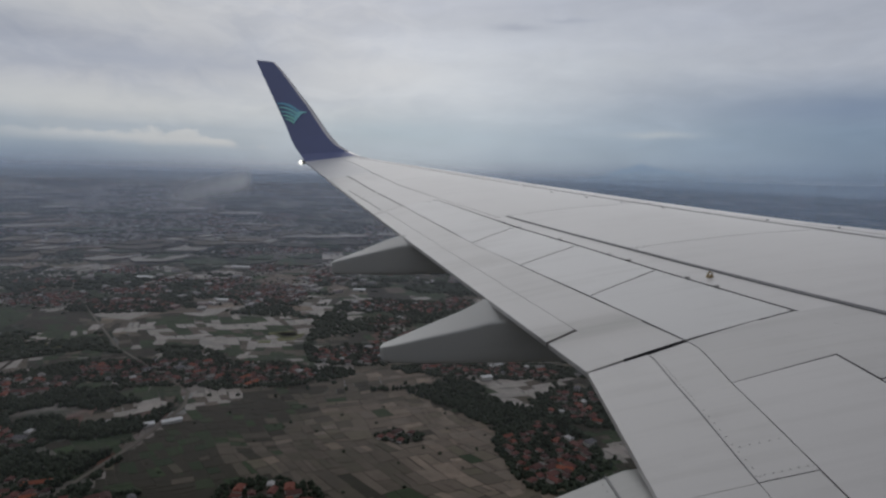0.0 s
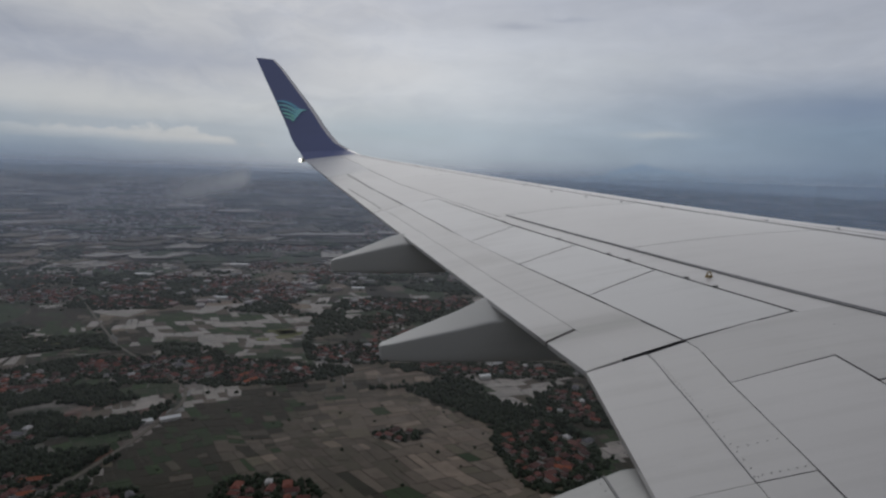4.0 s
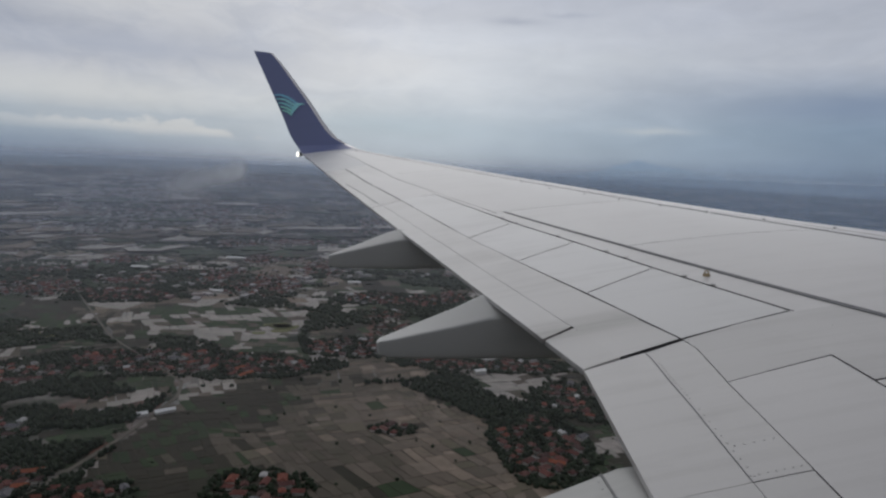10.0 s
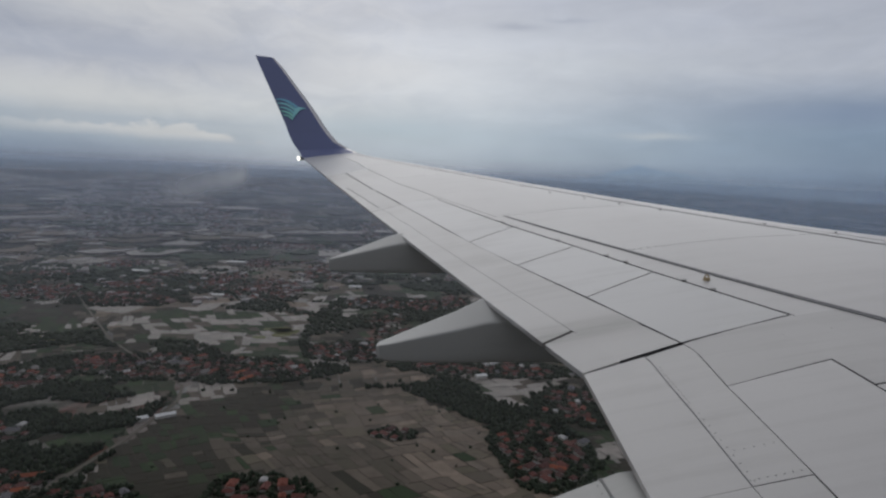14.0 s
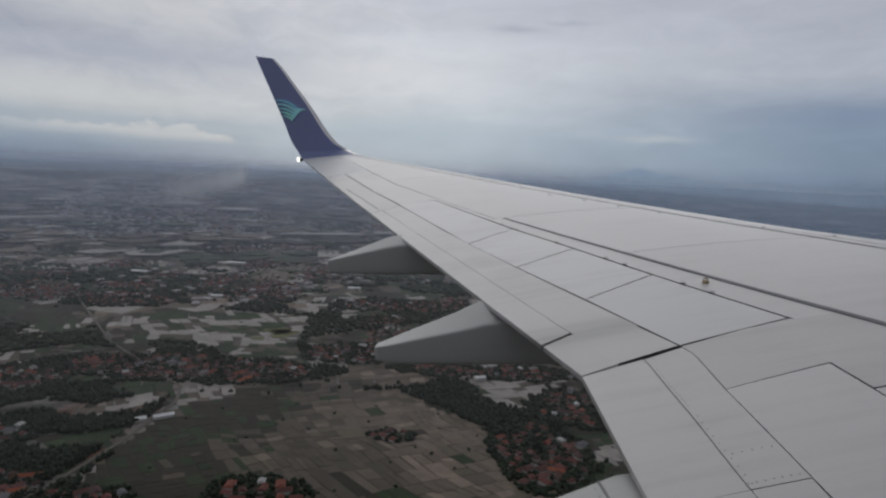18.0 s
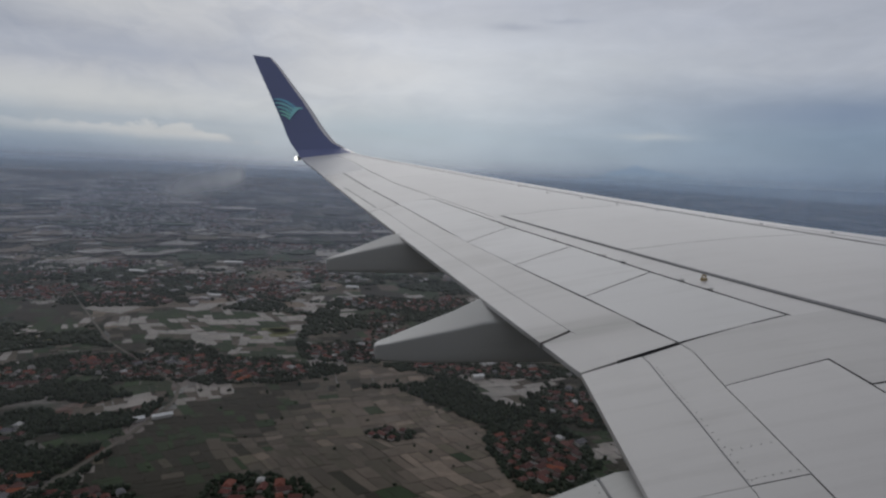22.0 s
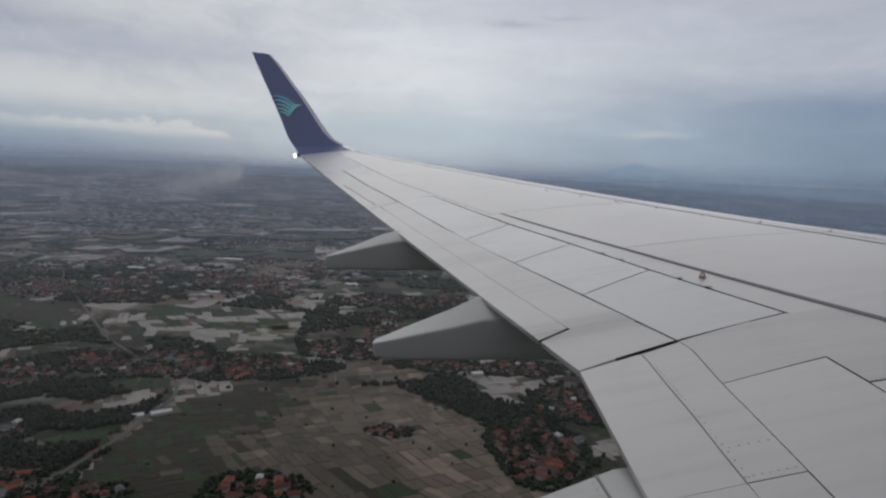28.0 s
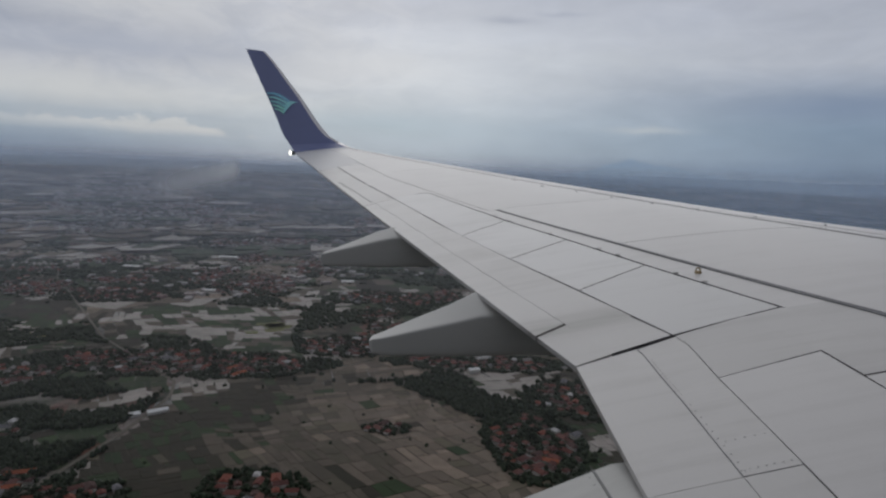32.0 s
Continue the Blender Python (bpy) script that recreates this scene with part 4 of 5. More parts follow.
def crop(x, y):
    """What grows or lies on the plot at x, y; nothing where woods, lanes or houses stand."""
    rag = 26 * noise.noise(Vector((x * .02, y * .02, 51.0)))
    if abs(x - track(y)) < 8 or dweller(x, y, .97) or (y > 1050 and outskirts(x, y, 1.05)):
        return None
    if any(inside(q, x + rag, y + rag) for q in FLOODED):
        k = noise.noise(Vector((x * .011, y * .011, 25.0))) + rng.normal(0, .16)
        if y < (1070 if x < -500 else 970) and k > .03:
            return ("BROWN", "BROWN", "OLIVE", "WET")[int(rng.integers(4))]
        return "WET" if k > .03 and rng.random() < .88 else ("BROWN" if k > -.08 and y > 900 else "GREEN")
    if inside(DRYLAND, x + .5 * rag, y + .5 * rag):
        k = (x + 140) / 170 + .9 * noise.noise(Vector((x * .007, y * .007, 33.0))) + rng.normal(0, .22)
        if noise.noise(Vector((x * .016, y * .016, 83.0))) > .50:
            return "GREEN"
        return "DRY" if k > .15 else ("BROWN" if k > -.42 else ("OLIVE" if rng.random() < .75 else "GREEN"))
    k = wooded(x, y)
    pale = noise.noise(Vector((x * .0045, y * .0045, 40.0))) + .5 * noise.noise(Vector((x * .013, y * .013, 48.0)))
    if k < 0.04 and pale < .2:
        return None
    if x < track(y) and y < 900:
        return "GREEN" if rng.random() < .8 else "OLIVE"
    if pale > .14 + .10 * (x < -.5 * y):
        return "WET" if rng.random() < (.75 if y < 1200 else .92) else "BROWN"
    r = .60 + .85 * noise.noise(Vector((x * .0075, y * .0045, 58.0))) + rng.normal(0, .13 if y < 1200 else .05)
    return "GREEN" if r < .45 else ("OLIVE" if r < .70 else ("BROWN" if r < .93 else "DRY"))


def plots():
    near = 0
    joined = {"DRY": ([], [], DRY, "fallow_fields", "pale brown fallow fields parted by low banks"),
              "BROWN": ([], [], BROWN, "stubble_fields", "grey-brown stubble fields parted by low banks"),
              "OLIVE": ([], [], OLIVE, "olive_fields", "dull olive fields parted by low banks"),
              "LIME": ([], [], LIME, "young_rice", "yellow-green plots of young rice"),
              "GREEN": ([], [], GREEN, "green_fields", "dark green paddy fields parted by low banks"),
              "WET": ([], [], WET, "flooded_fields", "pale grey flooded paddy fields")}

    def add(kind, pts):
        c, v, f = slab(pts)
        verts, faces, *_ = joined[kind]
        k = len(verts)
        verts.extend((a + c[0], b + c[1], z + c[2]) for a, b, z in v)
        faces.extend(tuple(k + i for i in q) for q in f)

    # blocks of land between the lanes, each cut into plots
    for i in range(-26, 22):
        for j in range(-6, 24):
            a0, b0 = i * 130.0 + (j % 3) * 41, j * 104.0
            x, y = bent(a0 + 65, b0 + 52)
            if not (330 < y < 3150 and -1.02 * y - 120 < x < .62 * y + 120):
                continue
            want = 330 if y < 1000 else (480 if y < 1500 else 1300)
            for p0, q0, p1, q1 in split(a0, b0, a0 + 130.0, b0 + 104.0, want * rng.uniform(.7, 1.5), rng.uniform(.45, 1.9)):
                x, y = bent((p0 + p1) / 2, (q0 + q1) / 2)
                kind = crop(x, y)
                if not kind:
                    continue
                e = rng.uniform(.15, .5) * (1 if y < 1100 else .3)
                jig = 1.8 if kind == "WET" else .5
                e = -.6 if kind == "WET" and rng.random() < .5 else e
                z = level(x, y) + (rng.uniform(.25, .5) if y < 1100 else rng.uniform(.3, .36))
                pts = [(*bent(u + rng.normal(0, jig), v + rng.normal(0, jig)), z) for u, v in ((p0 + e, q0 + e), (p1 - e, q0 + e), (p1 - e, q1 - e), (p0 + e, q1 - e))]
                if near < 290 and kind in ("DRY", "BROWN") and x > -160 and y < 800:
                    c, v, f = slab(pts)
                    ob = under("paddy_field", mesh_of("paddy_field", v, f, DRY if kind == "DRY" else BROWN), plain_ground)
                    ob.location = c
                    near += 1
                else:
                    add(kind, pts)
    # soil under the near plots
    bm_pts = [(x, y, GROUND + .12) for x, y in DRYLAND]
    tagged(new("soil", mesh_of("soil", bm_pts, [tuple(range(len(bm_pts)))], SOIL)), "bare brown soil between the near plots", "soil", kind="structure")

    def lobe(x, y, w, d, turn, z):
        pts = []
        for p, q in ((-1, -1), (rng.uniform(-.3, .3), -1.1), (1, -1), (1.1, rng.uniform(-.3, .3)), (1, 1), (-1, 1)):
            u, v = w * (p + rng.normal(0, .14)), d * (q + rng.normal(0, .14))
            pts.append((x + u * math.cos(turn) - v * math.sin(turn), y + u * math.sin(turn) + v * math.cos(turn), z))
        return pts

    def add_lobe(kind, pts):
        verts, faces, *_ = joined[kind]
        k, n = len(verts), len(pts)
        verts.extend(pts)
        verts.extend((a, b, c - 6) for a, b, c in pts)
        faces.append(tuple(range(k, k + n)))
        faces.extend((k + i, k + n + i, k + n + (i + 1) % n, k + (i + 1) % n) for i in range(n))

    # flooded flats and dark land farther out, seen edge on
    for _ in range(1300):
        az, r = radians(rng.uniform(-42, 36)), 1500 + 3000 * rng.random() ** 1.2
        x, y = -7.3 + r * math.sin(az), 1.5 + r * math.cos(az)
        pale = noise.noise(Vector((x * .0018, y * .0018, 90.0))) + .5 * noise.noise(Vector((x * .006, y * .006, 95.0)))
        if outskirts(x, y):
            continue
        if pale > .10:
            kind = "WET" if rng.random() < .5 else "DRY"
        elif pale > -.12:
            kind = rng.choice(("BROWN", "GREEN", "WET", "OLIVE"), p=(.35, .3, .12, .23))
        else:
            if rng.random() < .6:
                continue
            kind = "GREEN"
        big = 1 + (r - 1500) / 1500
        add_lobe(kind, lobe(x, y, rng.uniform(10, 46) * big, rng.uniform(14, 70) * big, rng.uniform(-.5, .5), level(x, y) + (rng.uniform(.45, .75) if r < 2150 else rng.uniform(2.0, 5.5))))
    for cx, cy, n in ((-330, 1180, 9), (-700, 1080, 4), (60, 1150, 4)):
        for _ in range(n):
            add_lobe("LIME", lobe(rng.normal(cx, 22), rng.normal(cy, 22), rng.uniform(8, 20), rng.uniform(6, 12), rng.uniform(.2, .6), GROUND + 1.0))
    for verts, faces, mat, name, label in joined.values():
        tagged(new(name, mesh_of(name, verts, faces, mat)), label, "fields", kind="stuff")


plots()


def road():
    ys = np.linspace(400, 2200, 120)
    verts, faces = [], []
    for y in ys:
        x = track(y)
        w = 2.5
        for dx, dz in ((-w, .2), (-w, .75), (w, .75), (w, .2)):
            verts.append((x + dx * 1.1, y, GROUND + dz))
    for i in range(len(ys) - 1):
        for k in range(3):
            a = i * 4 + k
            faces.append((a, a + 1, a + 5, a + 4))
    tagged(new("road", mesh_of("road", verts, faces, ROAD)), "narrow pale country road across the plain", "road", kind="structure")


road()


# ---- woods ----
def clump(seed, sub=1):
    bm = bmesh.new()
    bmesh.ops.create_icosphere(bm, subdivisions=sub, radius=1.0)
    for v in bm.verts:
        k = noise.noise(v.co * 1.3 + Vector((seed * 7.1, 0, 0))) + .6 * noise.noise(v.co * 4.3 + Vector((0, seed * 3.3, 0)))
        v.co *= 1.0 + .8 * k
    vs = np.array([v.co[:] for v in bm.verts])
    fs = np.array([[v.index for v in f.verts] for f in bm.faces])
    bm.free()
    return vs, fs


CLUMPS = [clump(s, 2) for s in range(3)]
COARSE = [clump(s + 9, 1) for s in range(4)]


def pile(items, kinds):
    """Many clumps in one mesh. Items: x, y, z, width, height."""
    V, F, k = [], [], 0
    for i, (x, y, z, w, h) in enumerate(items):
        vs, fs = kinds[i % len(kinds)]
        a = rng.uniform(0, 6.28)
        c, s = math.cos(a), math.sin(a)
        p = np.empty_like(vs)
        p[:, 0] = (vs[:, 0] * c - vs[:, 1] * s) * w + x
        p[:, 1] = (vs[:, 0] * s + vs[:, 1] * c) * w + y
        p[:, 2] = vs[:, 2] * h + z
        V.append(p)
        F.append(fs + k)
        k += len(vs)
    return np.concatenate(V), np.concatenate(F)


def quick_mesh(name, V, F, mat):
    me = bpy.data.meshes.new(name)
    me.vertices.add(len(V))
    me.vertices.foreach_set("co", V.astype(np.float32).ravel())
    me.loops.add(F.size)
    me.loops.foreach_set("vertex_index", F.astype(np.int32).ravel())
    me.polygons.add(len(F))
    me.polygons.foreach_set("loop_start", np.arange(0, F.size, F.shape[1], dtype=np.int32))
    me.materials.append(mat)
    me.update(calc_edges=True)
    me.validate()
    return me


def tree_kind(seed):
    """A tree with limbs and a crown of leaf clumps."""
    tree = tagged(new("tree"), "dark green broad-crowned tree", "tree", "village trees")
    bm = bmesh.new()
    hgt = 5.0 + (seed % 3)
    rod(bm, (0, 0, -.5), (.2, .1, hgt), .38, .2, 7)
    limbs = []
    for k in range(5):
        a = k * 1.256 + seed
        e = Vector((2.3 * math.cos(a), 2.3 * math.sin(a), hgt + 1.8 + .5 * math.sin(3 * a)))
        rod(bm, (.2, .1, hgt - 1.0), e, .16, .06, 5)
        limbs.append(e)
    part("trunk", bm, BARK, tree)
    items = []
    for k in range(26):
        e = limbs[k % 5]
        items.append((e.x * rng.uniform(.3, 1.6) + rng.normal(0, .9), e.y * rng.uniform(.3, 1.6) + rng.normal(0, .9), e.z + rng.uniform(-1.0, 2.6),
                      rng.uniform(.7, 1.6), rng.uniform(.5, 1.1)))
    under("crown", quick_mesh("crown", *pile(items, COARSE), LEAF), tree)
    return tree


def plant():
    kinds = [tree_kind(s) for s in range(4)]
    spots = []
    def open_spot(x, y, gap=7.0):
        return all((x - p) ** 2 + (y - q) ** 2 > gap * gap and not (abs(x - p) < 4 and 0 < q - y < 10) for p, q, _ in HOMES)

    for a, b, rx, ry, n in HAMLETS[:6]:
        for _ in range(int(n * 1.6)):
            x, y = a + rx * rng.uniform(-1.2, 1.2), b + ry * rng.uniform(-1.2, 1.2)
            if dweller(x, y, 1.05) and open_spot(x, y, 8.0):
                spots.append((x, y))
    for y in np.arange(560, 820, 17):
        spots.append((track(y) - 9 + rng.uniform(-3, 3), y + rng.uniform(-6, 6)))
    for i, (x, y) in enumerate(spots[:270]):
        k = rng.uniform(.7, 1.25)
        m = pose(x, y, GROUND + .1, 0, 0, rng.uniform(0, 360))
        if i < 4:
            kinds[i].matrix_basis = m
        else:
            ob = copy_thing(kinds[i % 4], m)
            ob.scale = (k, k, k * rng.uniform(.85, 1.15))
    # closed woods and groves
    near, far = [], []
    for _ in range(150000):
        y = 430 + 2700 * rng.random() ** 1.25
        x = rng.uniform(-1.0 * y - 60, .6 * y + 60)
        r = math.hypot(x, y)
        if inside(DRYLAND, x, y) and not dweller(x, y, 1.1):
            continue
        if any(inside(p, x, y) for p in FLOODED) or abs(x - track(y)) < 9:
            continue
        k = wooded(x, y)
        if x < track(y) - 30 and 600 < y < 860 and noise.noise(Vector((x * .012, y * .02, 77.0))) > .22:
            continue
        if dweller(x, y, 1.12):
            continue
        if k > (.04 if r < 1400 else -.06) and rng.random() > .005:
            continue
        if r > 1800 and rng.random() < .45:
            continue
        h = rng.uniform(2.4, 5.2)
        w = rng.uniform(1.7, 3.9) * (.85 if r < 750 else 1 if r < 1150 else (1.8 if r < 1700 else 3.2))
        (near if r < 1150 else far).append((x, y, level(x, y) + h * .45, w, h))
    near, far = near[:19000], far[:18000]
    for a, b, rx, ry, _ in HAMLETS:
        for _ in range(int(rx * ry / 3.2)):
            x, y = a + rx * rng.uniform(-1.3, 1.3), b + ry * rng.uniform(-1.3, 1.3)
            if dweller(x, y, 1.15) and open_spot(x, y, 5.6) and abs(x - track(y)) > 5:
                h = rng.uniform(1.8, 3.8)
                near.append((x, y, GROUND + h * .5, rng.uniform(1.7, 3.7), h))
    for a, b, rx, ry, _ in OUTLYING:
        for _ in range(int(rx * ry / 55)):
            x, y = a + rx * rng.normal(0, .62), b + ry * rng.normal(0, .62)
            h = rng.uniform(2.0, 4.0)
            far.append((x, y, level(x, y) + h * .4, rng.uniform(2.4, 5.0), h))
    # lone bushes on the banks
    for _ in range(40):
        x, y = rng.uniform(-330, 120), rng.uniform(480, 880)
        if inside(DRYLAND, x, y) and not dweller(x, y, 1.1):
            h = rng.uniform(1.0, 2.2)
            near.append((x, y, GROUND + h * .6, rng.uniform(1.0, 2.3), h))
    tagged(new("woods", quick_mesh("woods", *pile(near, CLUMPS), LEAF)), "dark green woods and groves between the fields", "trees", kind="stuff")
    tiny = [clump(30 + s, 1) for s in range(3)]
    tagged(new("far_woods", quick_mesh("far_woods", *pile(far, tiny), LEAF)), "dark distant woods on the plain", "trees", kind="stuff")


plant()


# ---- villages ----
def house_form(w, d, h, rise, hip):
    walls = ([(-w, -d, -.3), (w, -d, -.3), (w, d, -.3), (-w, d, -.3), (-w, -d, h), (w, -d, h), (w, d, h), (-w, d, h)],
             [(0, 1, 5, 4), (1, 2, 6, 5), (2, 3, 7, 6), (3, 0, 4, 7)])
    W, D, k = w + .7, d + .7, w - hip * d
    top = [(-W, -D, h - .2), (W, -D, h - .2), (W, D, h - .2), (-W, D, h - .2), (-k - .7 * (hip == 0), 0, h + rise), (k + .7 * (hip == 0), 0, h + rise)]
    low = [(x, y, z - .25) for x, y, z in top]
    v = top + low
    f = [(0, 1, 5, 4), (2, 3, 4, 5), (1, 2, 5), (3, 0, 4), (7, 6, 10, 11), (9, 8, 11, 10), (8, 7, 11), (6, 9, 10),
         (0, 6, 7, 1), (1, 7, 8, 2), (2, 8, 9, 3), (3, 9, 6, 0)]
    return walls, (v, f)


FORMS = [house_form(*q) for q in ((5.0, 3.6, 3.1, 2.0, .55), (6.2, 3.8, 3.2, 2.1, .0), (4.2, 3.2, 3.0, 1.8, .6), (7.2, 4.4, 4.4, 2.4, .5), (3.8, 3.4, 3.0, 2.1, .3))]


def house_kind(form, label):
    house = tagged(new("house"), label, "house", "village houses")
    (wv, wf), (rv, rf) = form
    under("wall", mesh_of("wall", wv, wf, WALL), house)
    under("roof", mesh_of("roof", rv, rf, ROOF), house)
    return house


def settle():
    labels = ("low village house under a hipped clay roof", "long village house under a gabled clay roof", "small village house under a hipped clay roof",
              "large village house under a hipped clay roof", "square village house under a steep clay roof")
    kinds = [house_kind(f, q) for f, q in zip(FORMS, labels)]
    loose = []
    for used, (x, y, a) in enumerate(HOMES):
        if used < 285:
            m = pose(x, y, GROUND + .3, 0, 0, math.degrees(a))
            if used < 5:
                kinds[used].matrix_basis = m
            else:
                copy_thing(kinds[int(rng.integers(5))], m)
        else:
            loose.append((x, y, a))
    # villages beyond, too many to tell apart
    for x, y, rx, ry, lane in OUTLYING:
        for _ in range(int(rx * ry / 120)):
            r, q = math.sqrt(rng.random()), rng.uniform(0, 6.28)
            loose.append((x + rx * r * math.cos(q), y + ry * r * math.sin(q), lane + rng.choice((0, 1.57)) + rng.normal(0, .15)))
    for name, pick, mat, label in (("far_house_walls", 0, WALL, "pale walls of distant village houses"), ("far_house_roofs", 1, ROOF, "red and grey roofs of distant village houses")):
        V, F = [], []
        for i, (x, y, a) in enumerate(loose):
            v, f = FORMS[i % 5][pick]
            c, s, k = math.cos(a), math.sin(a), len(V)
            z0 = level(x, y) + .3
            V.extend((p * c - q * s + x, p * s + q * c + y, r + z0) for p, q, r in v)
            F.extend(tuple(k + i for i in g) for g in f)
        tagged(new(name, mesh_of(name, V, F, mat)), label, "houses", kind="stuff")


settle()


def shed(x, y, turn, length, width, height, label, roof=None):
    ob = tagged(new("warehouse"), label, "warehouse", "long sheds")
    bm = bmesh.new()
    bmesh.ops.create_cube(bm, size=1.0, matrix=Matrix.Translation((0, 0, height / 2)) @ Matrix.Diagonal((length, width, height, 1)))
    part("wall", bm, WALL, ob)
    L, W = length / 2 + .6, width / 2 + .8
    top = [(-L, -W, height - .1), (L, -W, height - .1), (L, W, height - .1), (-L, W, height - .1), (-L, 0, height + 2.2), (L, 0, height + 2.2)]
    v = top + [(a, b, c - .3) for a, b, c in top]
    f = [(0, 1, 5, 4), (2, 3, 4, 5), (6, 10, 11, 7), (8, 11, 10, 9), (0, 6, 7, 1), (2, 8, 9, 3), (1, 7, 11, 5), (5, 11, 8, 2), (0, 4, 10, 6), (4, 3, 9, 10)]
    under("roof", mesh_of("roof", v, f, roof or SHED), ob)
    ob.matrix_basis = pose(x, y, GROUND + .2, 0, 0, turn)


shed(-353, 754, 36, 24, 7, 4.0, "long white-roofed shed beside the country road")
shed(-376, 741, 36, 12, 8, 4.0, "short white-roofed shed beside the country road")
for x, y, a, l, w in ((-560, 1500, 8, 26, 14), (60, 960, 20, 18, 10), (-250, 1690, 5, 34, 18), (-900, 1800, -5, 50, 24), (-700, 2050, 3, 60, 26), (-1250, 2000, 8, 60, 24)):
    shed(x, y, a, l, w, 6.0, "pale-roofed warehouse among fields")


for x, y, a, l, w in ((-415, 588, 20, 26, 7), (-404, 560, 20, 16, 7), (-300, 905, 60, 26, 9), (-318, 930, 60, 18, 8), (130, 655, -20, 18, 8)):
    shed(x, y, a, l, w, 4.0, "long hall under an orange clay roof", CLAY)


def far_town():
    """Pale blocks of a town that runs along the far left of the plain, and lone white roofs."""
    V, F = [], []
    for i in range(1700):
        az = radians(rng.uniform(-37, -17) if i < 1150 else rng.uniform(-36, 12))
        r = rng.uniform(2700, 4250) if i < 1150 else rng.uniform(1500, 3600)
        x, y = -7.3 + r * math.sin(az), 1.5 + r * math.cos(az)
        if noise.noise(Vector((x * .0016, y * .0016, 70.0))) < (-.05 if i < 1150 else .0):
            continue
        k = 1.0 if r < 3300 else 1.7
        w, d, h, a, z = k * rng.uniform(5, 15), k * rng.uniform(4, 10), k * rng.uniform(3, 9), rng.uniform(0, 3.14), level(x, y)
        c, s, k = math.cos(a), math.sin(a), len(V)
        for p, q in ((-w, -d), (w, -d), (w, d), (-w, d)):
            for t in (-1.0, h):
                V.append((x + p * c - q * s, y + p * s + q * c, z + t))
        F += [(k, k + 2, k + 3, k + 1), (k + 2, k + 4, k + 5, k + 3), (k + 4, k + 6, k + 7, k + 5), (k + 6, k, k + 1, k + 7), (k + 1, k + 3, k + 5, k + 7)]
    tagged(new("far_town", mesh_of("far_town", V, F, PALEROOF)), "pale blocks of a distant town", "buildings", kind="stuff")


far_town()


# ---- distance ----
def mountain(az0, width, height, seed, r=4740.0):
    """A far ridge that runs across the view, with a back to it."""
    verts, faces = [], []
    n = 40
    for i in range(n + 1):
        t = i / n
        a = radians(az0 + width * (t - .5))
        k = max(0.0, 1 - abs(t - .38) / (.38 if t < .38 else .62)) ** .95 * (1 + .34 * noise.noise(Vector((t * 5, seed, 0))) + .10 * noise.noise(Vector((t * 17, seed, 0))))
        for rr, h in ((r, -70), (r + 25, max(0.0, k * height) - 20), (r + 38, -70)):
            verts.append((-7.3 + rr * math.sin(a), 1.5 + rr * math.cos(a), h))
    for i in range(n):
        for k in range(2):
            b = i * 3 + k
            faces.append((b, b + 3, b + 4, b + 1))
    tagged(new("mountain", mesh_of("mountain", verts, faces, HILL, True)), "glowing haze-blue mountain on the horizon", "mountain", "far mountains")


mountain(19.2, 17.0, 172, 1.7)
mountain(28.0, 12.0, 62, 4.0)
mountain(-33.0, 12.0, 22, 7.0)


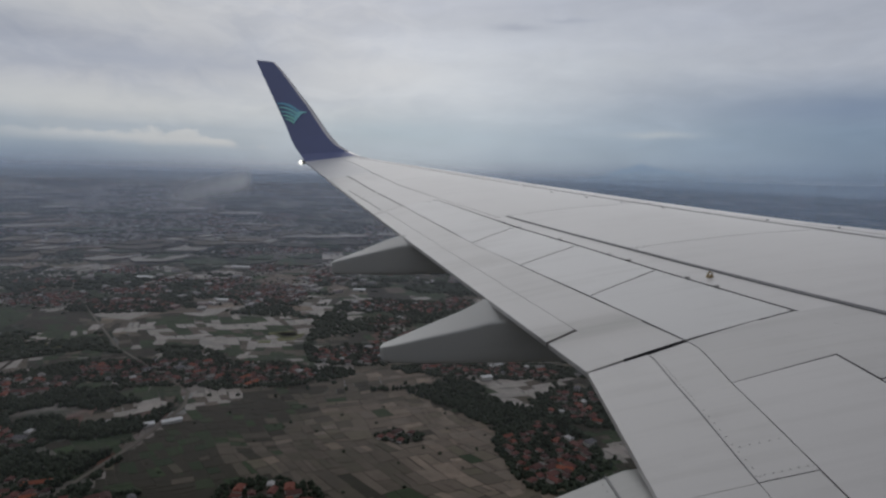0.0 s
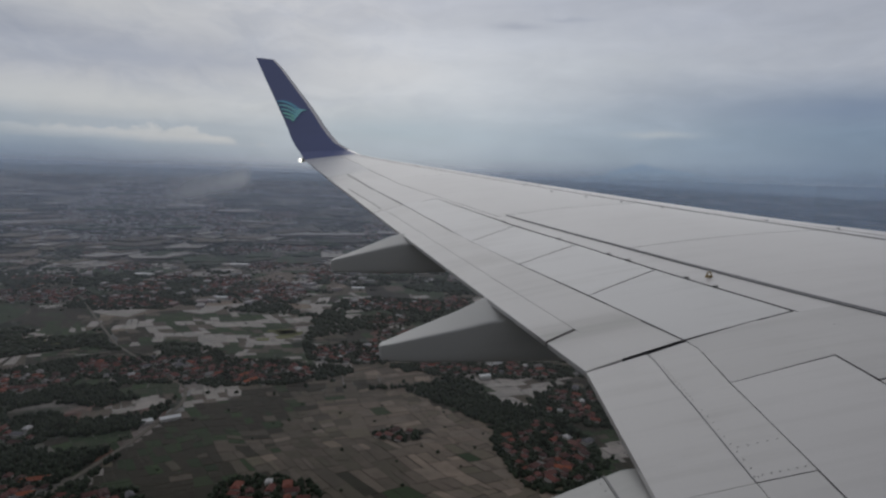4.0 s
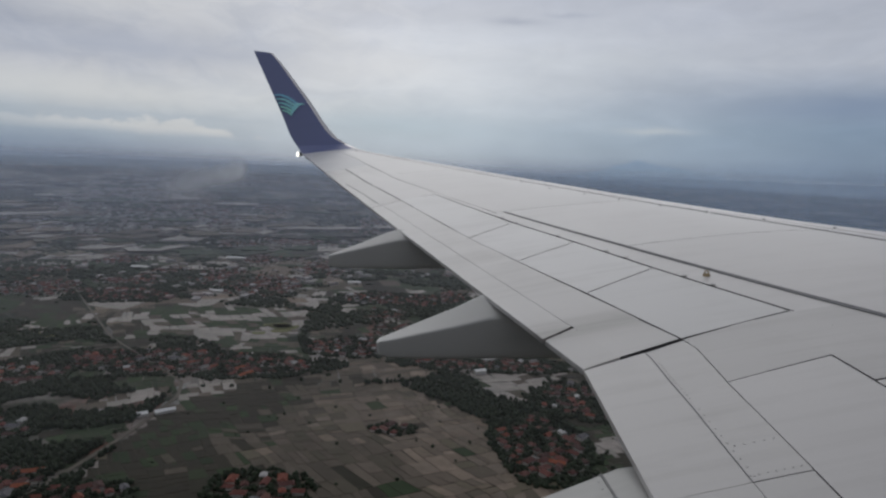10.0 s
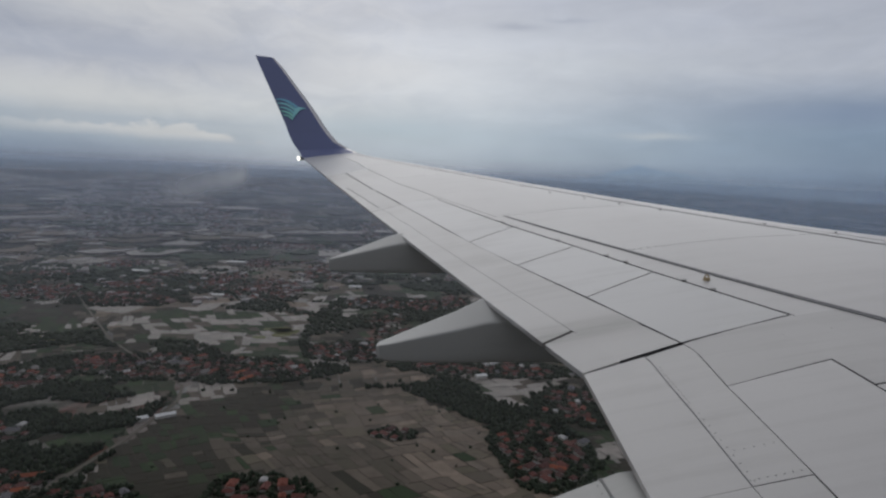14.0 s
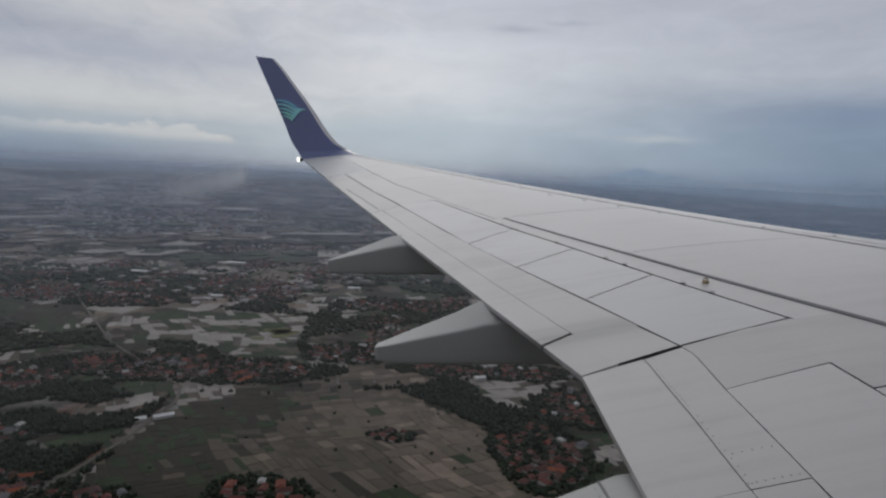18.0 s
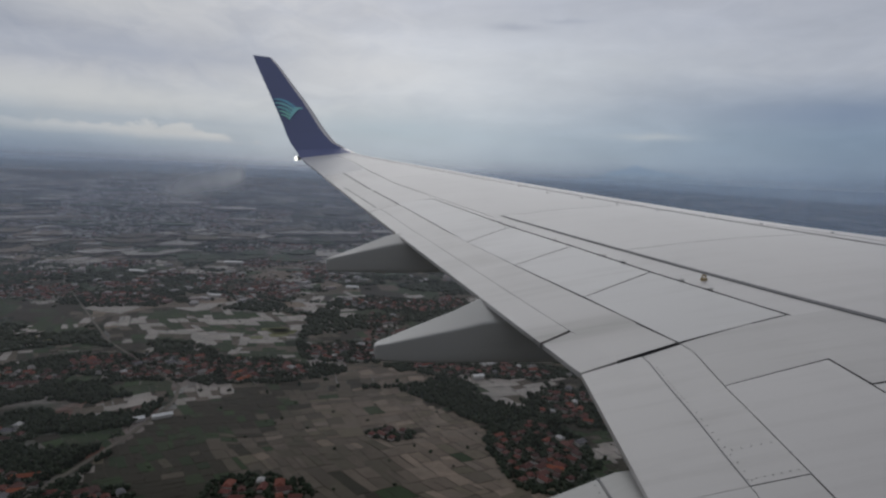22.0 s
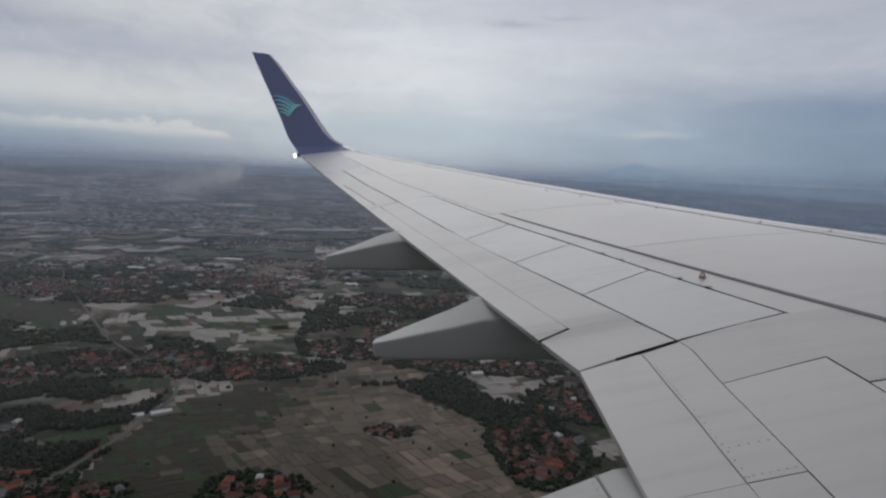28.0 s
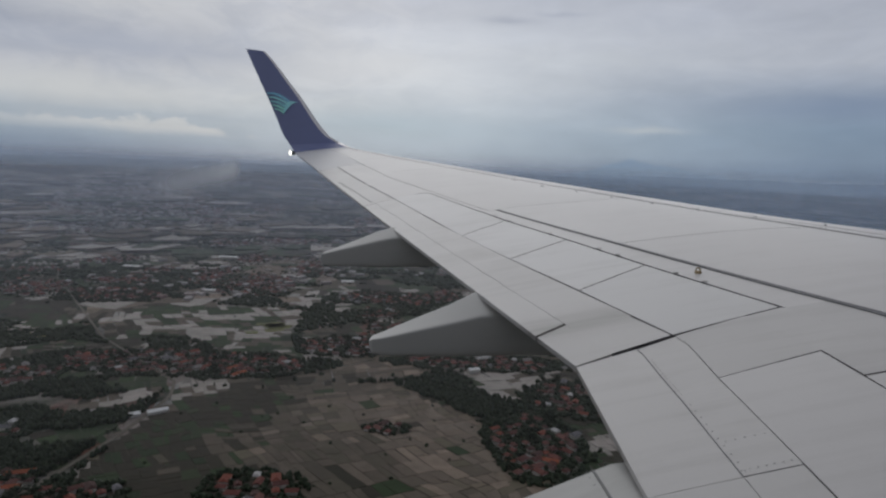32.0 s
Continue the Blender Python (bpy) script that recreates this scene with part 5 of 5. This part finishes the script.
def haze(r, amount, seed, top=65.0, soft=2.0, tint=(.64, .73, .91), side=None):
    """A curtain of thin haze, ringed round the camera to fit its view."""
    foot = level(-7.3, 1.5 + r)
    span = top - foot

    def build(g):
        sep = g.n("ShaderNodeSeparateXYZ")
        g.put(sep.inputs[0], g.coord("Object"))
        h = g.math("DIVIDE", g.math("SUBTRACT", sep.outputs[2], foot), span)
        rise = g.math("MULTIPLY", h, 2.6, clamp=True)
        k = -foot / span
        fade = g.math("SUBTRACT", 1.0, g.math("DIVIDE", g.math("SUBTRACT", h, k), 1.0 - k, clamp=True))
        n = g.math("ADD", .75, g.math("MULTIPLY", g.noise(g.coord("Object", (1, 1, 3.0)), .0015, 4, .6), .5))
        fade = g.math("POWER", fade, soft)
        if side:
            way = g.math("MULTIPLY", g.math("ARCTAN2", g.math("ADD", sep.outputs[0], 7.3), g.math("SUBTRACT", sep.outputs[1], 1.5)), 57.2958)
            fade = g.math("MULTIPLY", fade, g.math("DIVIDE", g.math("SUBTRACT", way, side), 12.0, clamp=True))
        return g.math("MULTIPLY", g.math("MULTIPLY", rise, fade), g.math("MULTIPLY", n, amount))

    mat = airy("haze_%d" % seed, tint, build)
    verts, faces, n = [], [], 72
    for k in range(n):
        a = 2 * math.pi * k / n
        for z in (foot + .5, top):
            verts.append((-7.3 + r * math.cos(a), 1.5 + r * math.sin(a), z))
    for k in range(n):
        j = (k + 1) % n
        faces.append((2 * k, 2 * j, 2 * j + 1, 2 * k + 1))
    ob = tagged(new("haze", mesh_of("haze", verts, faces, mat, True)), "thin blue-grey haze curtain in a ring round the camera", "haze", kind="stuff")


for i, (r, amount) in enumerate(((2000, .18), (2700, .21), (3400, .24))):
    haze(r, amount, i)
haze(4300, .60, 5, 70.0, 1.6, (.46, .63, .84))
# covers only the right of the view, to turn the far land bluer there
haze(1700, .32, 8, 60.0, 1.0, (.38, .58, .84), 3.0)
# the two nearest rings lift the dark tones of the land behind them
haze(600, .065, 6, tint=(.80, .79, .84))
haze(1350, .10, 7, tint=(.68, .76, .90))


def smoke():
    """A leaning, thinning sheet of smoke, brought nearer and scaled to fit the camera's view."""
    def build(g):
        v = g.coord("Object")
        sep = g.n("ShaderNodeSeparateXYZ")
        g.put(sep.inputs[0], v)
        along = g.math("DIVIDE", sep.outputs[0], 520.0)
        warp = g.math("MULTIPLY", g.math("SUBTRACT", g.noise(v, .006, 5, .6), .5), 60.0)
        spine = g.math("ADD", g.math("MULTIPLY", along, -95.0), g.math("ADD", 120.0, warp))
        off = g.math("DIVIDE", g.math("SUBTRACT", sep.outputs[2], spine), g.math("ADD", 38.0, g.math("MULTIPLY", along, 40.0)))
        body = g.math("EXPONENT", g.math("MULTIPLY", g.math("MULTIPLY", off, off), -1.0))
        ends = g.math("MULTIPLY", g.math("MULTIPLY", along, 14.0, clamp=True), g.math("POWER", g.math("SUBTRACT", 1.0, along, clamp=True), 0.6))
        rag = g.ramp(g.noise(v, .007, 5, .55), [(.2, .85), (.65, 1.0)])
        return g.math("MULTIPLY", g.math("MULTIPLY", body, ends), g.math("MULTIPLY", rag, 0.85), clamp=True)

    mat = airy("smoke", (.95, .96, .97), build)
    verts, faces, n = [], [], 24
    for i in range(n + 1):
        x = 520.0 * i / n
        bend = 30 * math.sin(i * .3)
        verts += [(x, bend, -90.0), (x, bend + 12, 30), (x, bend, 190.0)]
    for i in range(n):
        for k in range(2):
            a = i * 3 + k
            faces.append((a, a + 3, a + 4, a + 1))
    ob = tagged(new("smoke", mesh_of("smoke", verts, faces, mat, True)), "drifting pale sheet of smoke hung over the plain", "smoke", kind="stuff")
    ob.matrix_world = pose(-640, 2010, -104, 0, 0, 160) @ Matrix.Scale(.70, 4)


smoke()
